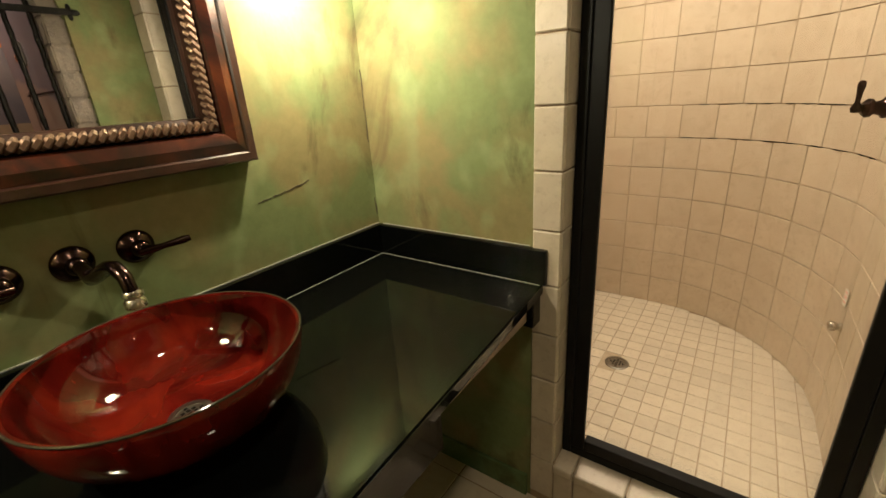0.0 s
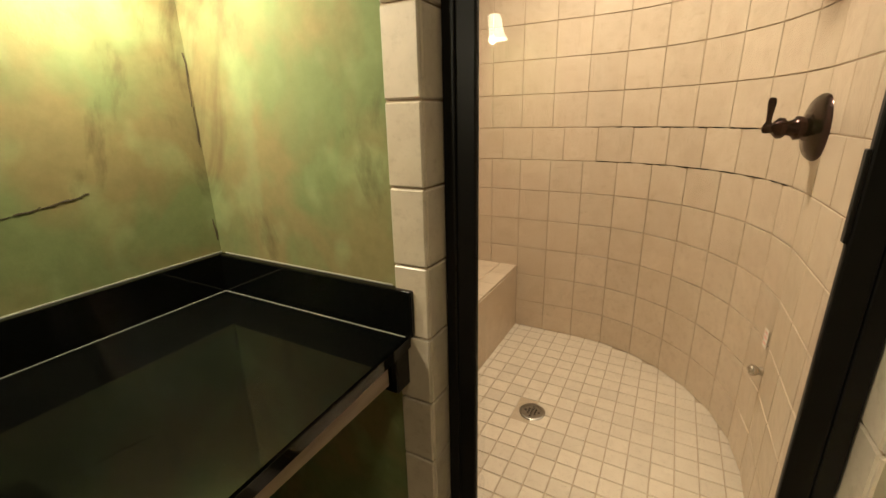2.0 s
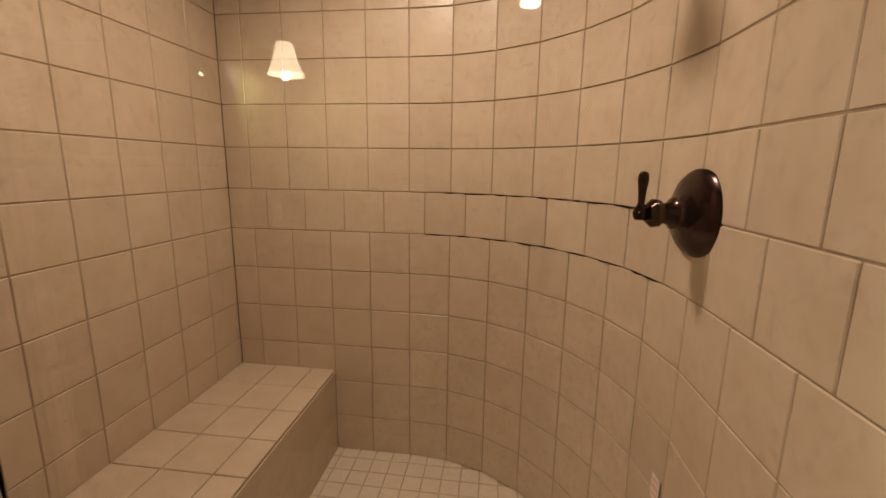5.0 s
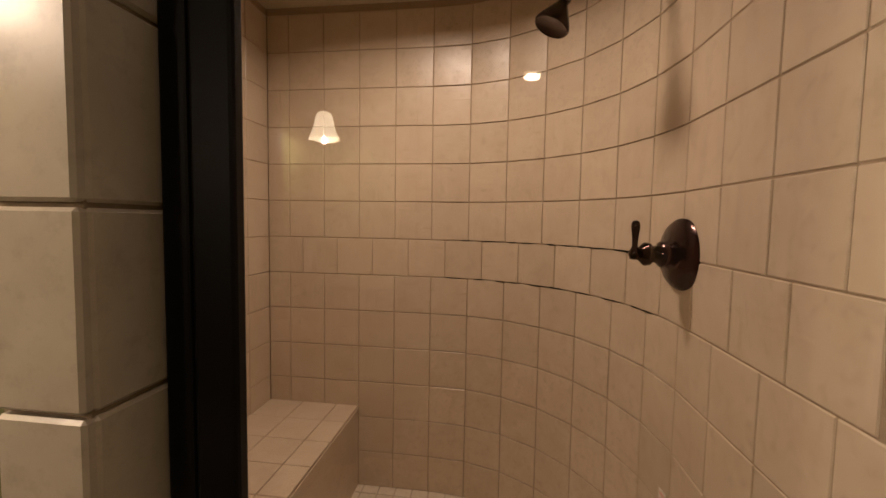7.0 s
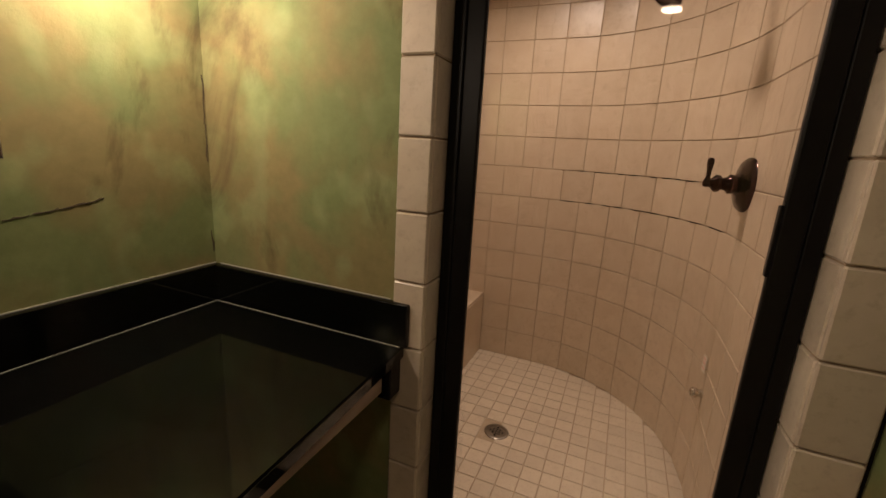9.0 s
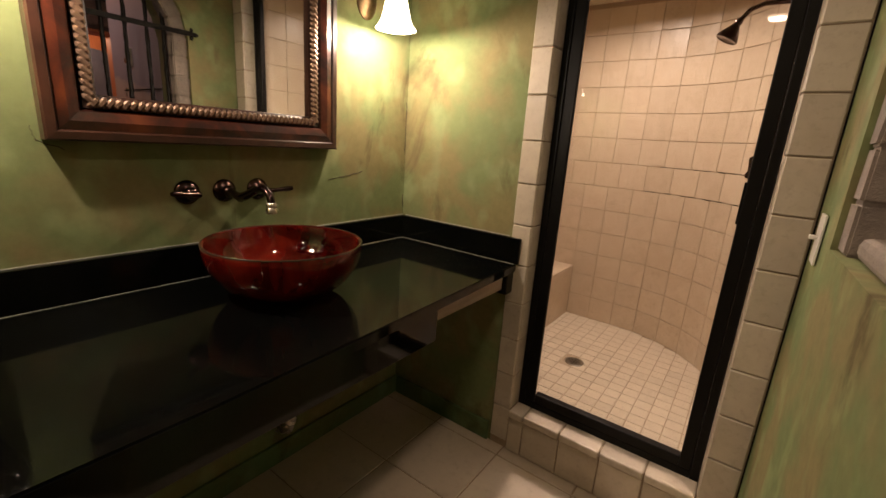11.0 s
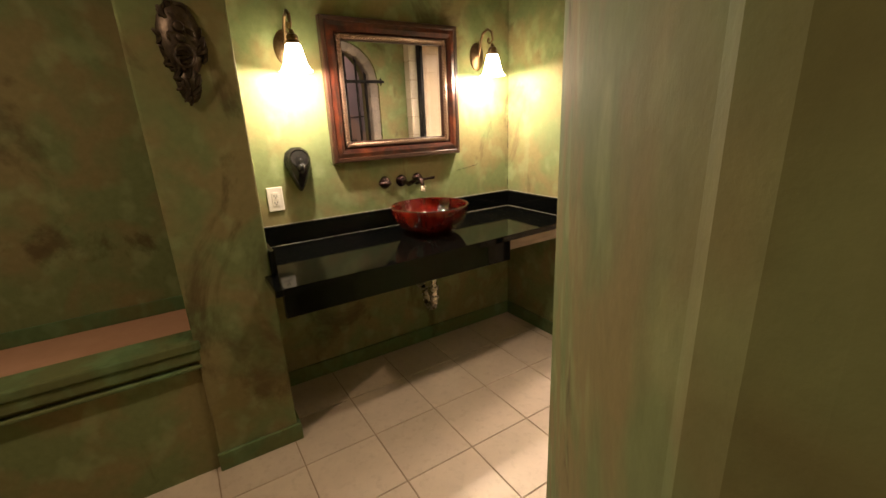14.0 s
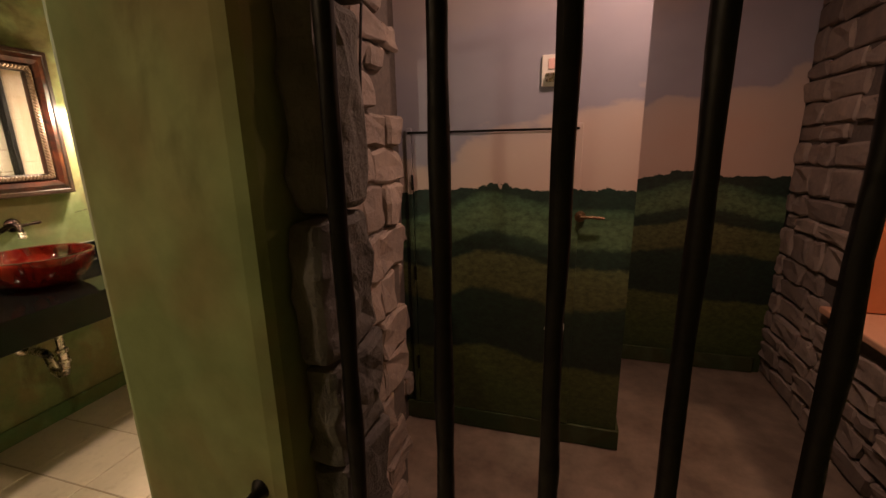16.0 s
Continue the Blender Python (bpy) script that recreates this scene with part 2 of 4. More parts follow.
wob = math_node("MULTIPLY", math_node("SUBTRACT", noise_node(nt, 1.3, 2, 0.4, (1, 1, 0.5)), 0.5), 0.42)
leafy = math_node("MULTIPLY", math_node("SUBTRACT", noise_node(nt, 22, 6, 0.7), 0.5), 0.055)
clump = math_node("MULTIPLY", math_node("SUBTRACT", noise_node(nt, 7, 3, 0.5), 0.5), 0.10)
hz = math_node("ADD", math_node("ADD", sep.outputs["Z"], wob), leafy)
land = ramp(nt, math_node("DIVIDE", hz, 1.5), [
    (0.00, (0.026, 0.042, 0.011)), (0.15, (0.041, 0.060, 0.015)), (0.275, (0.060, 0.075, 0.021)), (0.288, (0.010, 0.020, 0.012)),
    (0.47, (0.013, 0.028, 0.016)), (0.485, (0.072, 0.080, 0.028)), (0.585, (0.085, 0.100, 0.038)), (0.598, (0.012, 0.026, 0.017)),
    (0.640, (0.016, 0.034, 0.020)), (0.652, (0.068, 0.115, 0.053)), (0.69, (0.081, 0.130, 0.060)), (0.745, (0.046, 0.092, 0.047)), (0.758, (0.012, 0.028, 0.019))])
touch = ramp(nt, noise_node(nt, 34, 6, 0.7, (1, 1, 1.6)), [(0.3, 0.45), (0.7, 1.5)])
land = mix(nt, 1.0, land, touch, "MULTIPLY")
clouds = noise_node(nt, 2.6, 6, 0.5, (1, 1, 1.7), distort=0.3)
rise = math_node("SUBTRACT", math_node("SUBTRACT", sep.outputs["Z"], 1.53), math_node("MULTIPLY", math_node("SUBTRACT", sep.outputs["X"], 1.5), 0.24))
sky = ramp(nt, math_node("ADD", math_node("ADD", rise, 0.35), math_node("MULTIPLY", math_node("SUBTRACT", clouds, 0.5), 0.62)),
           [(0.0, (0.46, 0.34, 0.27)), (0.24, (0.45, 0.36, 0.30)), (0.33, (0.42, 0.35, 0.31)), (0.37, (0.26, 0.255, 0.295)), (0.55, (0.29, 0.285, 0.325)), (0.72, (0.33, 0.315, 0.36)), (0.95, (0.43, 0.37, 0.36))])
ridge = math_node("ADD", math_node("ADD", math_node("ADD", sep.outputs["Z"], math_node("MULTIPLY", wob, 0.35)), clump), math_node("MULTIPLY", leafy, 1.1))
over = nt.nodes.new("ShaderNodeMath")
over.operation = "GREATER_THAN"
over.inputs[1].default_value = 1.215
nt.links.new(ridge, over.inputs[0])
nt.links.new(mix(nt, over.outputs[0], land, sky), b.inputs["Base Color"])
bump(nt, b, noise_node(nt, 40, 4), 0.12, 0.002)
SKY_BLUE = grainy("blue_grey_painted_sky", (0.14, 0.17, 0.25), (0.22, 0.24, 0.31), 3, 0.6, 0.1)
PALE_BAND = grainy("pale_painted_band", (0.50, 0.47, 0.36), (0.42, 0.40, 0.32), 8, 0.6, 0.1)

# ---- helpers for building ----
PLACE = {}


def thing(name, at, label, category, group="", kind=""):
    ob = new(name)
    ob.location = at
    ob.empty_display_size = 0.05
    PLACE[ob.name] = Vector(at)
    return tagged(ob, label, category, group, kind)


def finish(name, bm, mat, smooth=False):
    me = bpy.data.meshes.new(name)
    bmesh.ops.recalc_face_normals(bm, faces=bm.faces)
    bm.to_mesh(me)
    bm.free()
    me.materials.append(mat)
    if smooth:
        me.shade_smooth()
        me.set_sharp_from_angle(angle=radians(40))
    return me


def part(name, bm, mat, parent=None, label="", smooth=False, at=None):
    """One mesh object from world coordinates; its origin goes to the parent's, or to at."""
    o = Vector(at) if at is not None else (PLACE[parent.name] if parent else Vector((0, 0, 0)))
    bmesh.ops.translate(bm, vec=-o, verts=bm.verts)
    ob = new(name, finish(name, bm, mat, smooth))
    ob.location = o - (PLACE[parent.name] if parent else Vector((0, 0, 0)))
    PLACE[ob.name] = o
    ob.parent = parent
    if label:
        ob["label"] = label
    return ob


def box(x0, x1, y0, y1, z0, z1, bev=0.0, bm=None, seg=2):
    t = bmesh.new()
    bmesh.ops.create_cube(t, size=1)
    for v in t.verts:
        v.co = Vector((x0 + (v.co.x + 0.5) * (x1 - x0), y0 + (v.co.y + 0.5) * (y1 - y0), z0 + (v.co.z + 0.5) * (z1 - z0)))
    if bev:
        bmesh.ops.bevel(t, geom=t.edges[:], offset=bev, segments=seg, affect="EDGES", profile=0.5)
    return add_to(bm, t)


def add_to(bm, t):
    if bm is None:
        return t
    me = bpy.data.meshes.new("tmp")
    t.to_mesh(me)
    t.free()
    bm.from_mesh(me)
    bpy.data.meshes.remove(me)
    return bm


def prism(points, z0, z1, bm=None):
    """An upright prism over a plan outline."""
    t = bmesh.new()
    f = t.faces.new([t.verts.new((x, y, z0)) for x, y in points])
    g = bmesh.ops.extrude_face_region(t, geom=[f])
    bmesh.ops.translate(t, vec=(0, 0, z1 - z0), verts=[v for v in g["geom"] if isinstance(v, bmesh.types.BMVert)])
    return add_to(bm, t)


def lathe(profile, at, axis=(0, 0, 1), seg=24, sx=1.0, sy=1.0, bm=None):
    """A turned shape: profile of (radius, height) round the axis through at; sx, sy flatten it."""
    t = bmesh.new()
    rings = []
    for r, h in profile:
        rings.append([t.verts.new((sx * r * math.cos(2 * math.pi * i / seg), sy * r * math.sin(2 * math.pi * i / seg), h)) for i in range(seg)])
    for a, c in zip(rings, rings[1:]):
        for i in range(seg):
            t.faces.new((a[i], a[(i + 1) % seg], c[(i + 1) % seg], c[i]))
    bmesh.ops.remove_doubles(t, verts=t.verts, dist=1e-5)
    t.transform(Matrix.Translation(at) @ Vector((0, 0, 1)).rotation_difference(Vector(axis)).to_matrix().to_4x4())
    return add_to(bm, t)


def tube(points, radius, seg=10, bm=None, ends=True):
    """A round bar along points; radius is a number or one per point."""
    t = bmesh.new()
    pts = [Vector(p) for p in points]
    rad = radius if isinstance(radius, (list, tuple)) else [radius] * len(pts)
    rings, up = [], None
    for i, p in enumerate(pts):
        d = (pts[min(i + 1, len(pts) - 1)] - pts[max(i - 1, 0)]).normalized()
        if up is None:
            up = d.orthogonal().normalized()
        up = (up - d * up.dot(d)).normalized()
        side = d.cross(up)
        rings.append([t.verts.new(p + rad[i] * (math.cos(2 * math.pi * k / seg) * up + math.sin(2 * math.pi * k / seg) * side)) for k in range(seg)])
    for a, c in zip(rings, rings[1:]):
        for k in range(seg):
            t.faces.new((a[k], a[(k + 1) % seg], c[(k + 1) % seg], c[k]))
    if ends:
        t.faces.new(rings[0][::-1])
        t.faces.new(rings[-1])
    return add_to(bm, t)


def structure(name, bm, mat, label, category, smooth=False):
    return tagged(part(name, bm, mat, None, "", smooth), label, category, kind="structure")


# ---- plan ----
X0, Y0, X1 = -1.12, 1.20, 0.325      # mirror wall, shower wall, barred-window wall
CEIL, SH_CEIL = 2.44, 2.17
SH_FLOOR, BENCH = 0.108, 0.47
SHL, SHB, SHR, SHF = -1.175, 2.665, 0.255, 1.345   # shower: left, back, right, front
EX, EY, EA, EB = -0.42, 1.95, 0.675, 0.715          # rounded corner of the shower
DL, DR = -0.465, 0.222               # shower doorway
CURB, DOOR_TOP = 0.195, 2.12
CTR, CTR_X, CTR_Y = 0.823, -0.457, -0.505
NIB_X, NIB_R, NIB_L = -0.665, -0.475, -0.80

# ---- large structure ----
structure("floor", box(-1.5, 1.30, -2.4, 1.26, -0.12, -0.004), GROUT_DARK, "beige ceramic floor tiles laid square with brown grout", "floor")
structure("ceiling", box(-1.6, 3.0, -2.5, 1.24, CEIL, CEIL + 0.1), CREAM, "plain cream plaster ceiling over the washroom", "ceiling")
structure("wall_west", box(X0 - 0.12, X0, NIB_R - 0.02, Y0, -0.02, CEIL), GREEN, "mottled green and ochre plaster wall behind the vanity", "wall")
bm = box(X0 - 0.12, DL - 0.081, Y0, Y0 + 0.12, -0.02, CEIL)
box(DR + 0.10, 0.72, Y0 + 0.004, Y0 + 0.12, -0.02, CEIL, bm=bm)
box(DL - 0.09, DR + 0.10, Y0 + 0.004, Y0 + 0.12, DOOR_TOP + 0.09, CEIL, bm=bm)
structure("wall_north", bm, GREEN, "mottled green plaster wall beside the tiled shower doorway", "wall")

# partition with the arched barred window and a slanting end
AY, AR, AZ, SILL = 0.585, 0.345, 1.735, 1.10
bm = prism([(X1, 0.2), (X1, 0.13), (X1 + 0.006, 0.105), (X1 + 0.02, 0.088), (1.036, -0.572), (1.048, -0.588), (1.068, -0.599), (1.090, -0.603), (1.252, -0.622), (1.264, -0.620), (1.268, -0.612),
            (1.268, -0.50), (1.20, -0.42), (0.72, 0.12), (0.72, 0.2)], -0.02, CEIL)
box(X1, 0.72, 0.2, AY - AR, -0.02, CEIL, bm=bm)
box(X1, 0.72, AY + AR, Y0 + 0.003, -0.02, CEIL, bm=bm)
box(X1, 0.72, AY - AR, AY + AR, -0.02, SILL, bm=bm)
N = 24
for i in range(N):
    ya, yb = AY - AR + 2 * AR * i / N, AY - AR + 2 * AR * (i + 1) / N
    za, zb = (AZ + math.sqrt(max(0, AR ** 2 - (y - AY) ** 2)) for y in (ya, yb))
    t = bmesh.new()
    f = t.faces.new([t.verts.new((X1, y, z)) for y, z in ((ya, za), (yb, zb), (yb, CEIL), (ya, CEIL))])
    g = bmesh.ops.extrude_face_region(t, geom=[f])
    bmesh.ops.translate(t, vec=(0.72 - X1, 0, 0), verts=[v for v in g["geom"] if isinstance(v, bmesh.types.BMVert)])
    add_to(bm, t)
for v in bm.verts:
    if v.co.x < 0.5 and v.co.y > 0.05:
        v.co.x += 0.014 * (Y0 - v.co.y) / 1.1
structure("wall_partition", bm, GREEN, "mottled green plaster wall with an arched barred window and slanting end", "wall")

# nib and niche wall
bm = box(-1.45, NIB_X, NIB_L, NIB_R, -0.02, CEIL, 0.008)
structure("wall_nib", bm, GREEN, "mottled green plaster pier beside the vanity", "wall")
bm = box(NIB_X - 0.12, NIB_X - 0.02, -2.4, NIB_L, -0.02, 0.53)
structure("wall_niche_front", bm, GREEN, "low mottled green wall under the niche ledge", "wall")
bm = box(-1.34, -1.22, -2.4, NIB_L, -0.02, CEIL)
structure("wall_niche_back", bm, GREEN, "mottled green plaster back wall of the niche", "wall")
structure("niche_floor", box(-1.22, NIB_X - 0.02, -2.4, NIB_L, 0.532, 0.565), PEACH, "flat peach-painted floor of the raised niche", "floor")
bm = box(-1.22, -1.205, -1.60, NIB_L - 0.002, 0.565, 0.635, 0.003)
structure("baseboard_niche", bm, GREEN_TRIM, "green painted baseboard at the back of the niche", "baseboard")
bm = box(-1.204, NIB_X - 0.13, -1.62, -1.60, 0.565, 0.64, 0.003)
structure("trim_niche_end", bm, GREEN_TRIM, "green painted upstand at the end of the niche", "trim")
bm = box(-1.22, NIB_X - 0.127, -2.4, -1.622, 0.566, CEIL)
structure("wall_niche_end", bm, GREEN, "mottled green wall closing the niche", "wall")
bm = box(NIB_X - 0.125, NIB_X + 0.015, -2.4, NIB_L + 0.02, 0.582, 0.622, 0.008)
box(NIB_X - 0.02, NIB_X + 0.006, -2.4, NIB_L + 0.012, 0.534, 0.5815, 0.006, bm=bm)
structure("trim_ledge", bm, GREEN_TRIM, "green painted ledge moulding along the niche", "trim")
bm = box(NIB_X - 0.02, NIB_X + 0.010, -2.4, NIB_L + 0.010, 0.500, 0.516, 0.005)
structure("trim_ledge_bead", bm, GREEN_TRIM, "thin green bead below the ledge", "trim")
bm = box(NIB_X, NIB_X + 0.016, NIB_L - 0.01, NIB_R + 0.016, 0, 0.085, 0.004)
box(NIB_X - 0.12, NIB_X - 0.001, NIB_R, NIB_R + 0.016, 0, 0.085, 0.004, bm=bm)
structure("baseboard_nib", bm, GREEN_TRIM, "green painted baseboard round the pier", "baseboard")
structure("baseboard_west", box(X0, X0 + 0.014, NIB_R, Y0, 0, 0.09, 0.003), GREEN_TRIM, "green painted baseboard under the vanity", "baseboard")
structure("baseboard_north", box(X0 + 0.015, DL - 0.092, Y0 - 0.014, Y0, 0, 0.09, 0.003), GREEN_TRIM, "green painted baseboard at the end of the vanity", "baseboard")
structure("wall_south", box(-1.5, 3.0, -2.52, -2.4, -0.02, CEIL), GREEN, "mottled green plaster wall closing the hall", "wall")
structure("wall_east", box(2.25, 2.37, -2.4, -0.62, -0.02, CEIL), GREEN, "mottled green plaster wall at the end of the hall", "wall")
bm = box(1.99, 2.40, -0.61, -0.44, -0.02, CEIL)
box(1.273, 1.99, -0.61, -0.44, 2.14, CEIL, bm=bm)
structure("wall_gate", bm, GREEN, "mottled green plaster wall round the barred gate", "wall")
structure("cell_floor", box(0.5, 4.2, -0.62, 2.9, -0.12, -0.003), CONCRETE, "stained brown concrete floor behind the gate", "floor")
structure("hall_floor", box(1.301, 2.4, -2.4, -0.622, -0.12, 0.0), FLOOR_TILE, "beige ceramic tile floor of the hall", "floor")

# cell behind the gate
structure("wall_mural", box(0.72, 1.765, 1.0, 1.1, 0, CEIL), MURAL, "wall painted with dusk sky and hedged green fields", "wall")
bm = box(1.70, 1.764, 1.1, 1.95, 0, CEIL)
box(1.70, 2.70, 1.95, 2.05, 0, CEIL, bm=bm)
structure("wall_mural_far", bm, MURAL, "recessed wall painted with dusk sky and green fields", "wall")
bm = box(0.72, 1.78, 0.984, 0.999, 0, 0.10, 0.004)
box(1.7645, 1.782, 1.0, 1.93, 0, 0.10, 0.004, bm=bm)
box(1.783, 2.66, 1.932, 1.949, 0, 0.10, 0.004, bm=bm)
structure("baseboard_cell", bm, DARK_TRIM, "dark green moulded baseboard below the painted walls", "baseboard")
structure("ceiling_cell", box(0.33, 4.2, 1.245, 2.9, CEIL, CEIL + 0.1), CREAM, "plain cream ceiling of the painted room", "ceiling")
# stone wall with an arched opening to an orange room
bm = box(2.72, 2.95, -0.44, 0.55, 0, CEIL)
box(2.72, 2.95, 1.35, 2.05, 0, CEIL, bm=bm)
box(2.72, 2.95, 0.55, 1.35, 0, 0.62, bm=bm)
box(2.72, 2.95, 0.55, 1.35, 2.05, CEIL, bm=bm)
structure("wall_cell_east", bm, MORTAR, "grey stone wall with an opening to an orange room", "wall")
bm = box(2.715, 2.95, 1.325, 1.349, 0.66, 2.04, 0.004)
box(2.715, 2.95, 0.551, 0.575, 0.66, 2.04, 0.004, bm=bm)
box(2.715, 2.95, 0.551, 1.349, 2.02, 2.045, 0.004, bm=bm)
structure("trim_orange_reveal", bm, ORANGE, "orange plaster reveal of the stone opening", "trim")
structure("sill_orange", box(2.66, 3.0, 0.5, 1.40, 0.622, 0.655, 0.008), PEACH, "pale peach sill of the stone opening", "sill")
structure("wall_orange", box(3.75, 3.85, -0.44, 2.6, 0, CEIL), ORANGE, "orange plaster wall of the room beyond", "wall")
bm = box(2.95, 3.75, 2.5, 2.6, 0, CEIL)
box(2.95, 3.75, -0.54, -0.44, 0, CEIL, bm=bm)
structure("wall_orange_sides", bm, ORANGE, "orange plaster side walls of the room beyond", "wall")

# painted arch on the orange wall
pa = thing("painted_arch", (3.745, 1.25, 0.9), "blue-grey arched panel with a pale band on orange wall", "wall panel")
t = bmesh.new()
pts = [(0.85, 0.95), (1.95, 0.95)] + [(1.40 + 0.55 * math.cos(math.pi * i / 20), 1.45 + 0.55 * math.sin(math.pi * i / 20)) for i in range(21)]
f = t.faces.new([t.verts.new((3.738, y, z)) for y, z in pts])
g = bmesh.ops.extrude_face_region(t, geom=[f])
bmesh.ops.translate(t, vec=(0.011, 0, 0), verts=[v for v in g["geom"] if isinstance(v, bmesh.types.BMVert)])
part("panel", t, SKY_BLUE, pa)
part("band", box(3.731, 3.737, 0.87, 1.93, 1.18, 1.32, 0.001), PALE_BAND, pa, "pale band")

# shower shell (behind the tiles)
bm = box(SHL - 0.12, SHL - 0.0025, SHF, SHB + 0.05, 0, SH_CEIL)
structure("shower_wall_west", bm, GROUT, "beige tiled straight wall above the shower bench", "wall")
CURVE = [(SHL, SHB), (EX, SHB)] + [(EX + EA * math.sin(math.pi / 2 * i / 40), EY + EB * math.cos(math.pi / 2 * i / 40)) for i in range(1, 41)] + [(SHR, SHF)]
t = bmesh.new()
cols = []
for k, (x, y) in enumerate(CURVE):
    a, c = Vector(CURVE[max(k - 1, 0)]), Vector(CURVE[min(k + 1, len(CURVE) - 1)])
    d = (c - a).normalized()
    n = Vector((-d.y, d.x))
    p, q = Vector((x, y)) + n * 0.0025, Vector((x, y)) + n * 0.11
    cols.append([t.verts.new((*w, z)) for w, z in ((p, 0), (q, 0), (q, SH_CEIL), (p, SH_CEIL))])
for a, c in zip(cols, cols[1:]):
    for i in range(4):
        t.faces.new((a[i], a[(i + 1) % 4], c[(i + 1) % 4], c[i]))
t.faces.new(cols[0])
t.faces.new(cols[-1][::-1])
structure("shower_wall_round", t, GROUT, "beige tiled back wall sweeping round in a curve", "wall")
bm = box(SHL - 0.12, DL - 0.004, Y0 + 0.121, SHF, 0, SH_CEIL)
box(DR + 0.004, SHR + 0.1, Y0 + 0.121, SHF, 0, SH_CEIL, bm=bm)
structure("shower_wall_front", bm, GROUT, "inner face of the tiled shower front wall", "wall")
structure("shower_floor", box(SHL - 0.1, SHR + 0.1, Y0 + 0.13, SHB + 0.1, -0.02, SH_FLOOR - 0.003), GROUT_PALE, "cream mosaic tile shower floor with tan grout", "floor")
structure("shower_ceiling", box(SHL - 0.12, SHR + 0.12, Y0 + 0.121, SHB + 0.12, SH_CEIL, SH_CEIL + 0.08), CREAM, "plain tan ceiling of the shower", "ceiling")
# doorway lining: jambs, head and curb bodies
bm = box(DL - 0.0805, DL - 0.004, Y0 - 0.001, SHF - 0.001, 0, DOOR_TOP + 0.09)
box(DR + 0.004, X1 - 0.002, Y0 - 0.001, SHF - 0.001, 0, DOOR_TOP + 0.09, bm=bm)
box(DL - 0.004, DR + 0.004, Y0 - 0.001, SHF - 0.001, DOOR_TOP, DOOR_TOP + 0.09, bm=bm)
structure("shower_jamb", bm, GROUT, "beige tiled jambs round the shower doorway", "door frame")
structure("shower_curb", box(DL - 0.004, DR + 0.004, Y0 - 0.001, SHF + 0.03, 0, CURB - 0.006), GROUT, "beige tiled raised curb at the shower doorway", "curb")
structure("dark_joint", box(X1 - 0.004, X1 - 0.0005, Y0 - 0.004, Y0 + 0.003, 0.0, CEIL), DARK_SLOT, "dark open joint between tile and plaster", "trim")

# ---- shower door ----
door = thing("door_1", (-0.12, 1.28, CURB), "black-framed clear glass shower door, closed", "door", kind="structure")
FY0, FY1 = 1.262, 1.318
part("frame_post", box(DL + 0.003, DL + 0.030, FY0, FY1, CURB, DOOR_TOP, 0.003), FRAME_BLACK, door)
part("frame_post", box(DR - 0.030, DR - 0.003, FY0, FY1, CURB, DOOR_TOP, 0.003), FRAME_BLACK, door)
part("bottom_rail", box(DL + 0.030, DR - 0.030, FY0, FY1, CURB, CURB + 0.030, 0.004), FRAME_BLACK, door)
part("top_rail", box(DL + 0.030, DR - 0.030, FY0, FY1, DOOR_TOP - 0.03, DOOR_TOP, 0.003), FRAME_BLACK, door)
part("leaf_stile", box(DL + 0.0305, DL + 0.072, 1.262, 1.279, CURB + 0.031, DOOR_TOP - 0.031, 0.004), FRAME_BLACK, door)
part("leaf_stile", box(DR - 0.069, DR - 0.0305, 1.262, 1.279, CURB + 0.031, DOOR_TOP - 0.031, 0.004), FRAME_BLACK, door)
part("leaf_rail", box(DL + 0.0725, DR - 0.0695, 1.262, 1.300, CURB + 0.0305, CURB + 0.070, 0.004), FRAME_BLACK, door)
part("leaf_rail", box(DL + 0.0725, DR - 0.0695, 1.262, 1.300, DOOR_TOP - 0.055, DOOR_TOP - 0.031, 0.004), FRAME_BLACK, door)
part("handle", box(DR - 0.074, DR - 0.0685, 1.262, 1.276, 1.085, 1.21, 0.002), FRAME_BLACK, door, "black pull strip")
part("glazing_bead", box(DL + 0.0305, DL + 0.045, 1.2795, 1.300, CURB + 0.031, DOOR_TOP - 0.031, 0.002), FRAME_BLACK, door)
part("glazing_bead", box(DR - 0.045, DR - 0.0305, 1.2795, 1.300, CURB + 0.031, DOOR_TOP - 0.031, 0.002), FRAME_BLACK, door)
pane = part("pane", box(DL + 0.040, DR - 0.040, 1.291, 1.297, CURB + 0.065, DOOR_TOP - 0.05), GLASS, door, "clear glass pane")
pane.visible_shadow = False

# ---- shower things ----
bench = thing("shower_bench", (-0.97, 2.0, SH_FLOOR), "beige tiled built-in shower bench along the wall", "bench")
part("body", box(SHL, -0.768, SHF, SHB, SH_FLOOR - 0.01, BENCH - 0.005), GROUT, bench)
part("front_panel", box(-0.769, -0.763, SHF, SHB, SH_FLOOR - 0.005, BENCH - 0.012, 0.002), WALL_TILE, bench, "plain beige slab front")


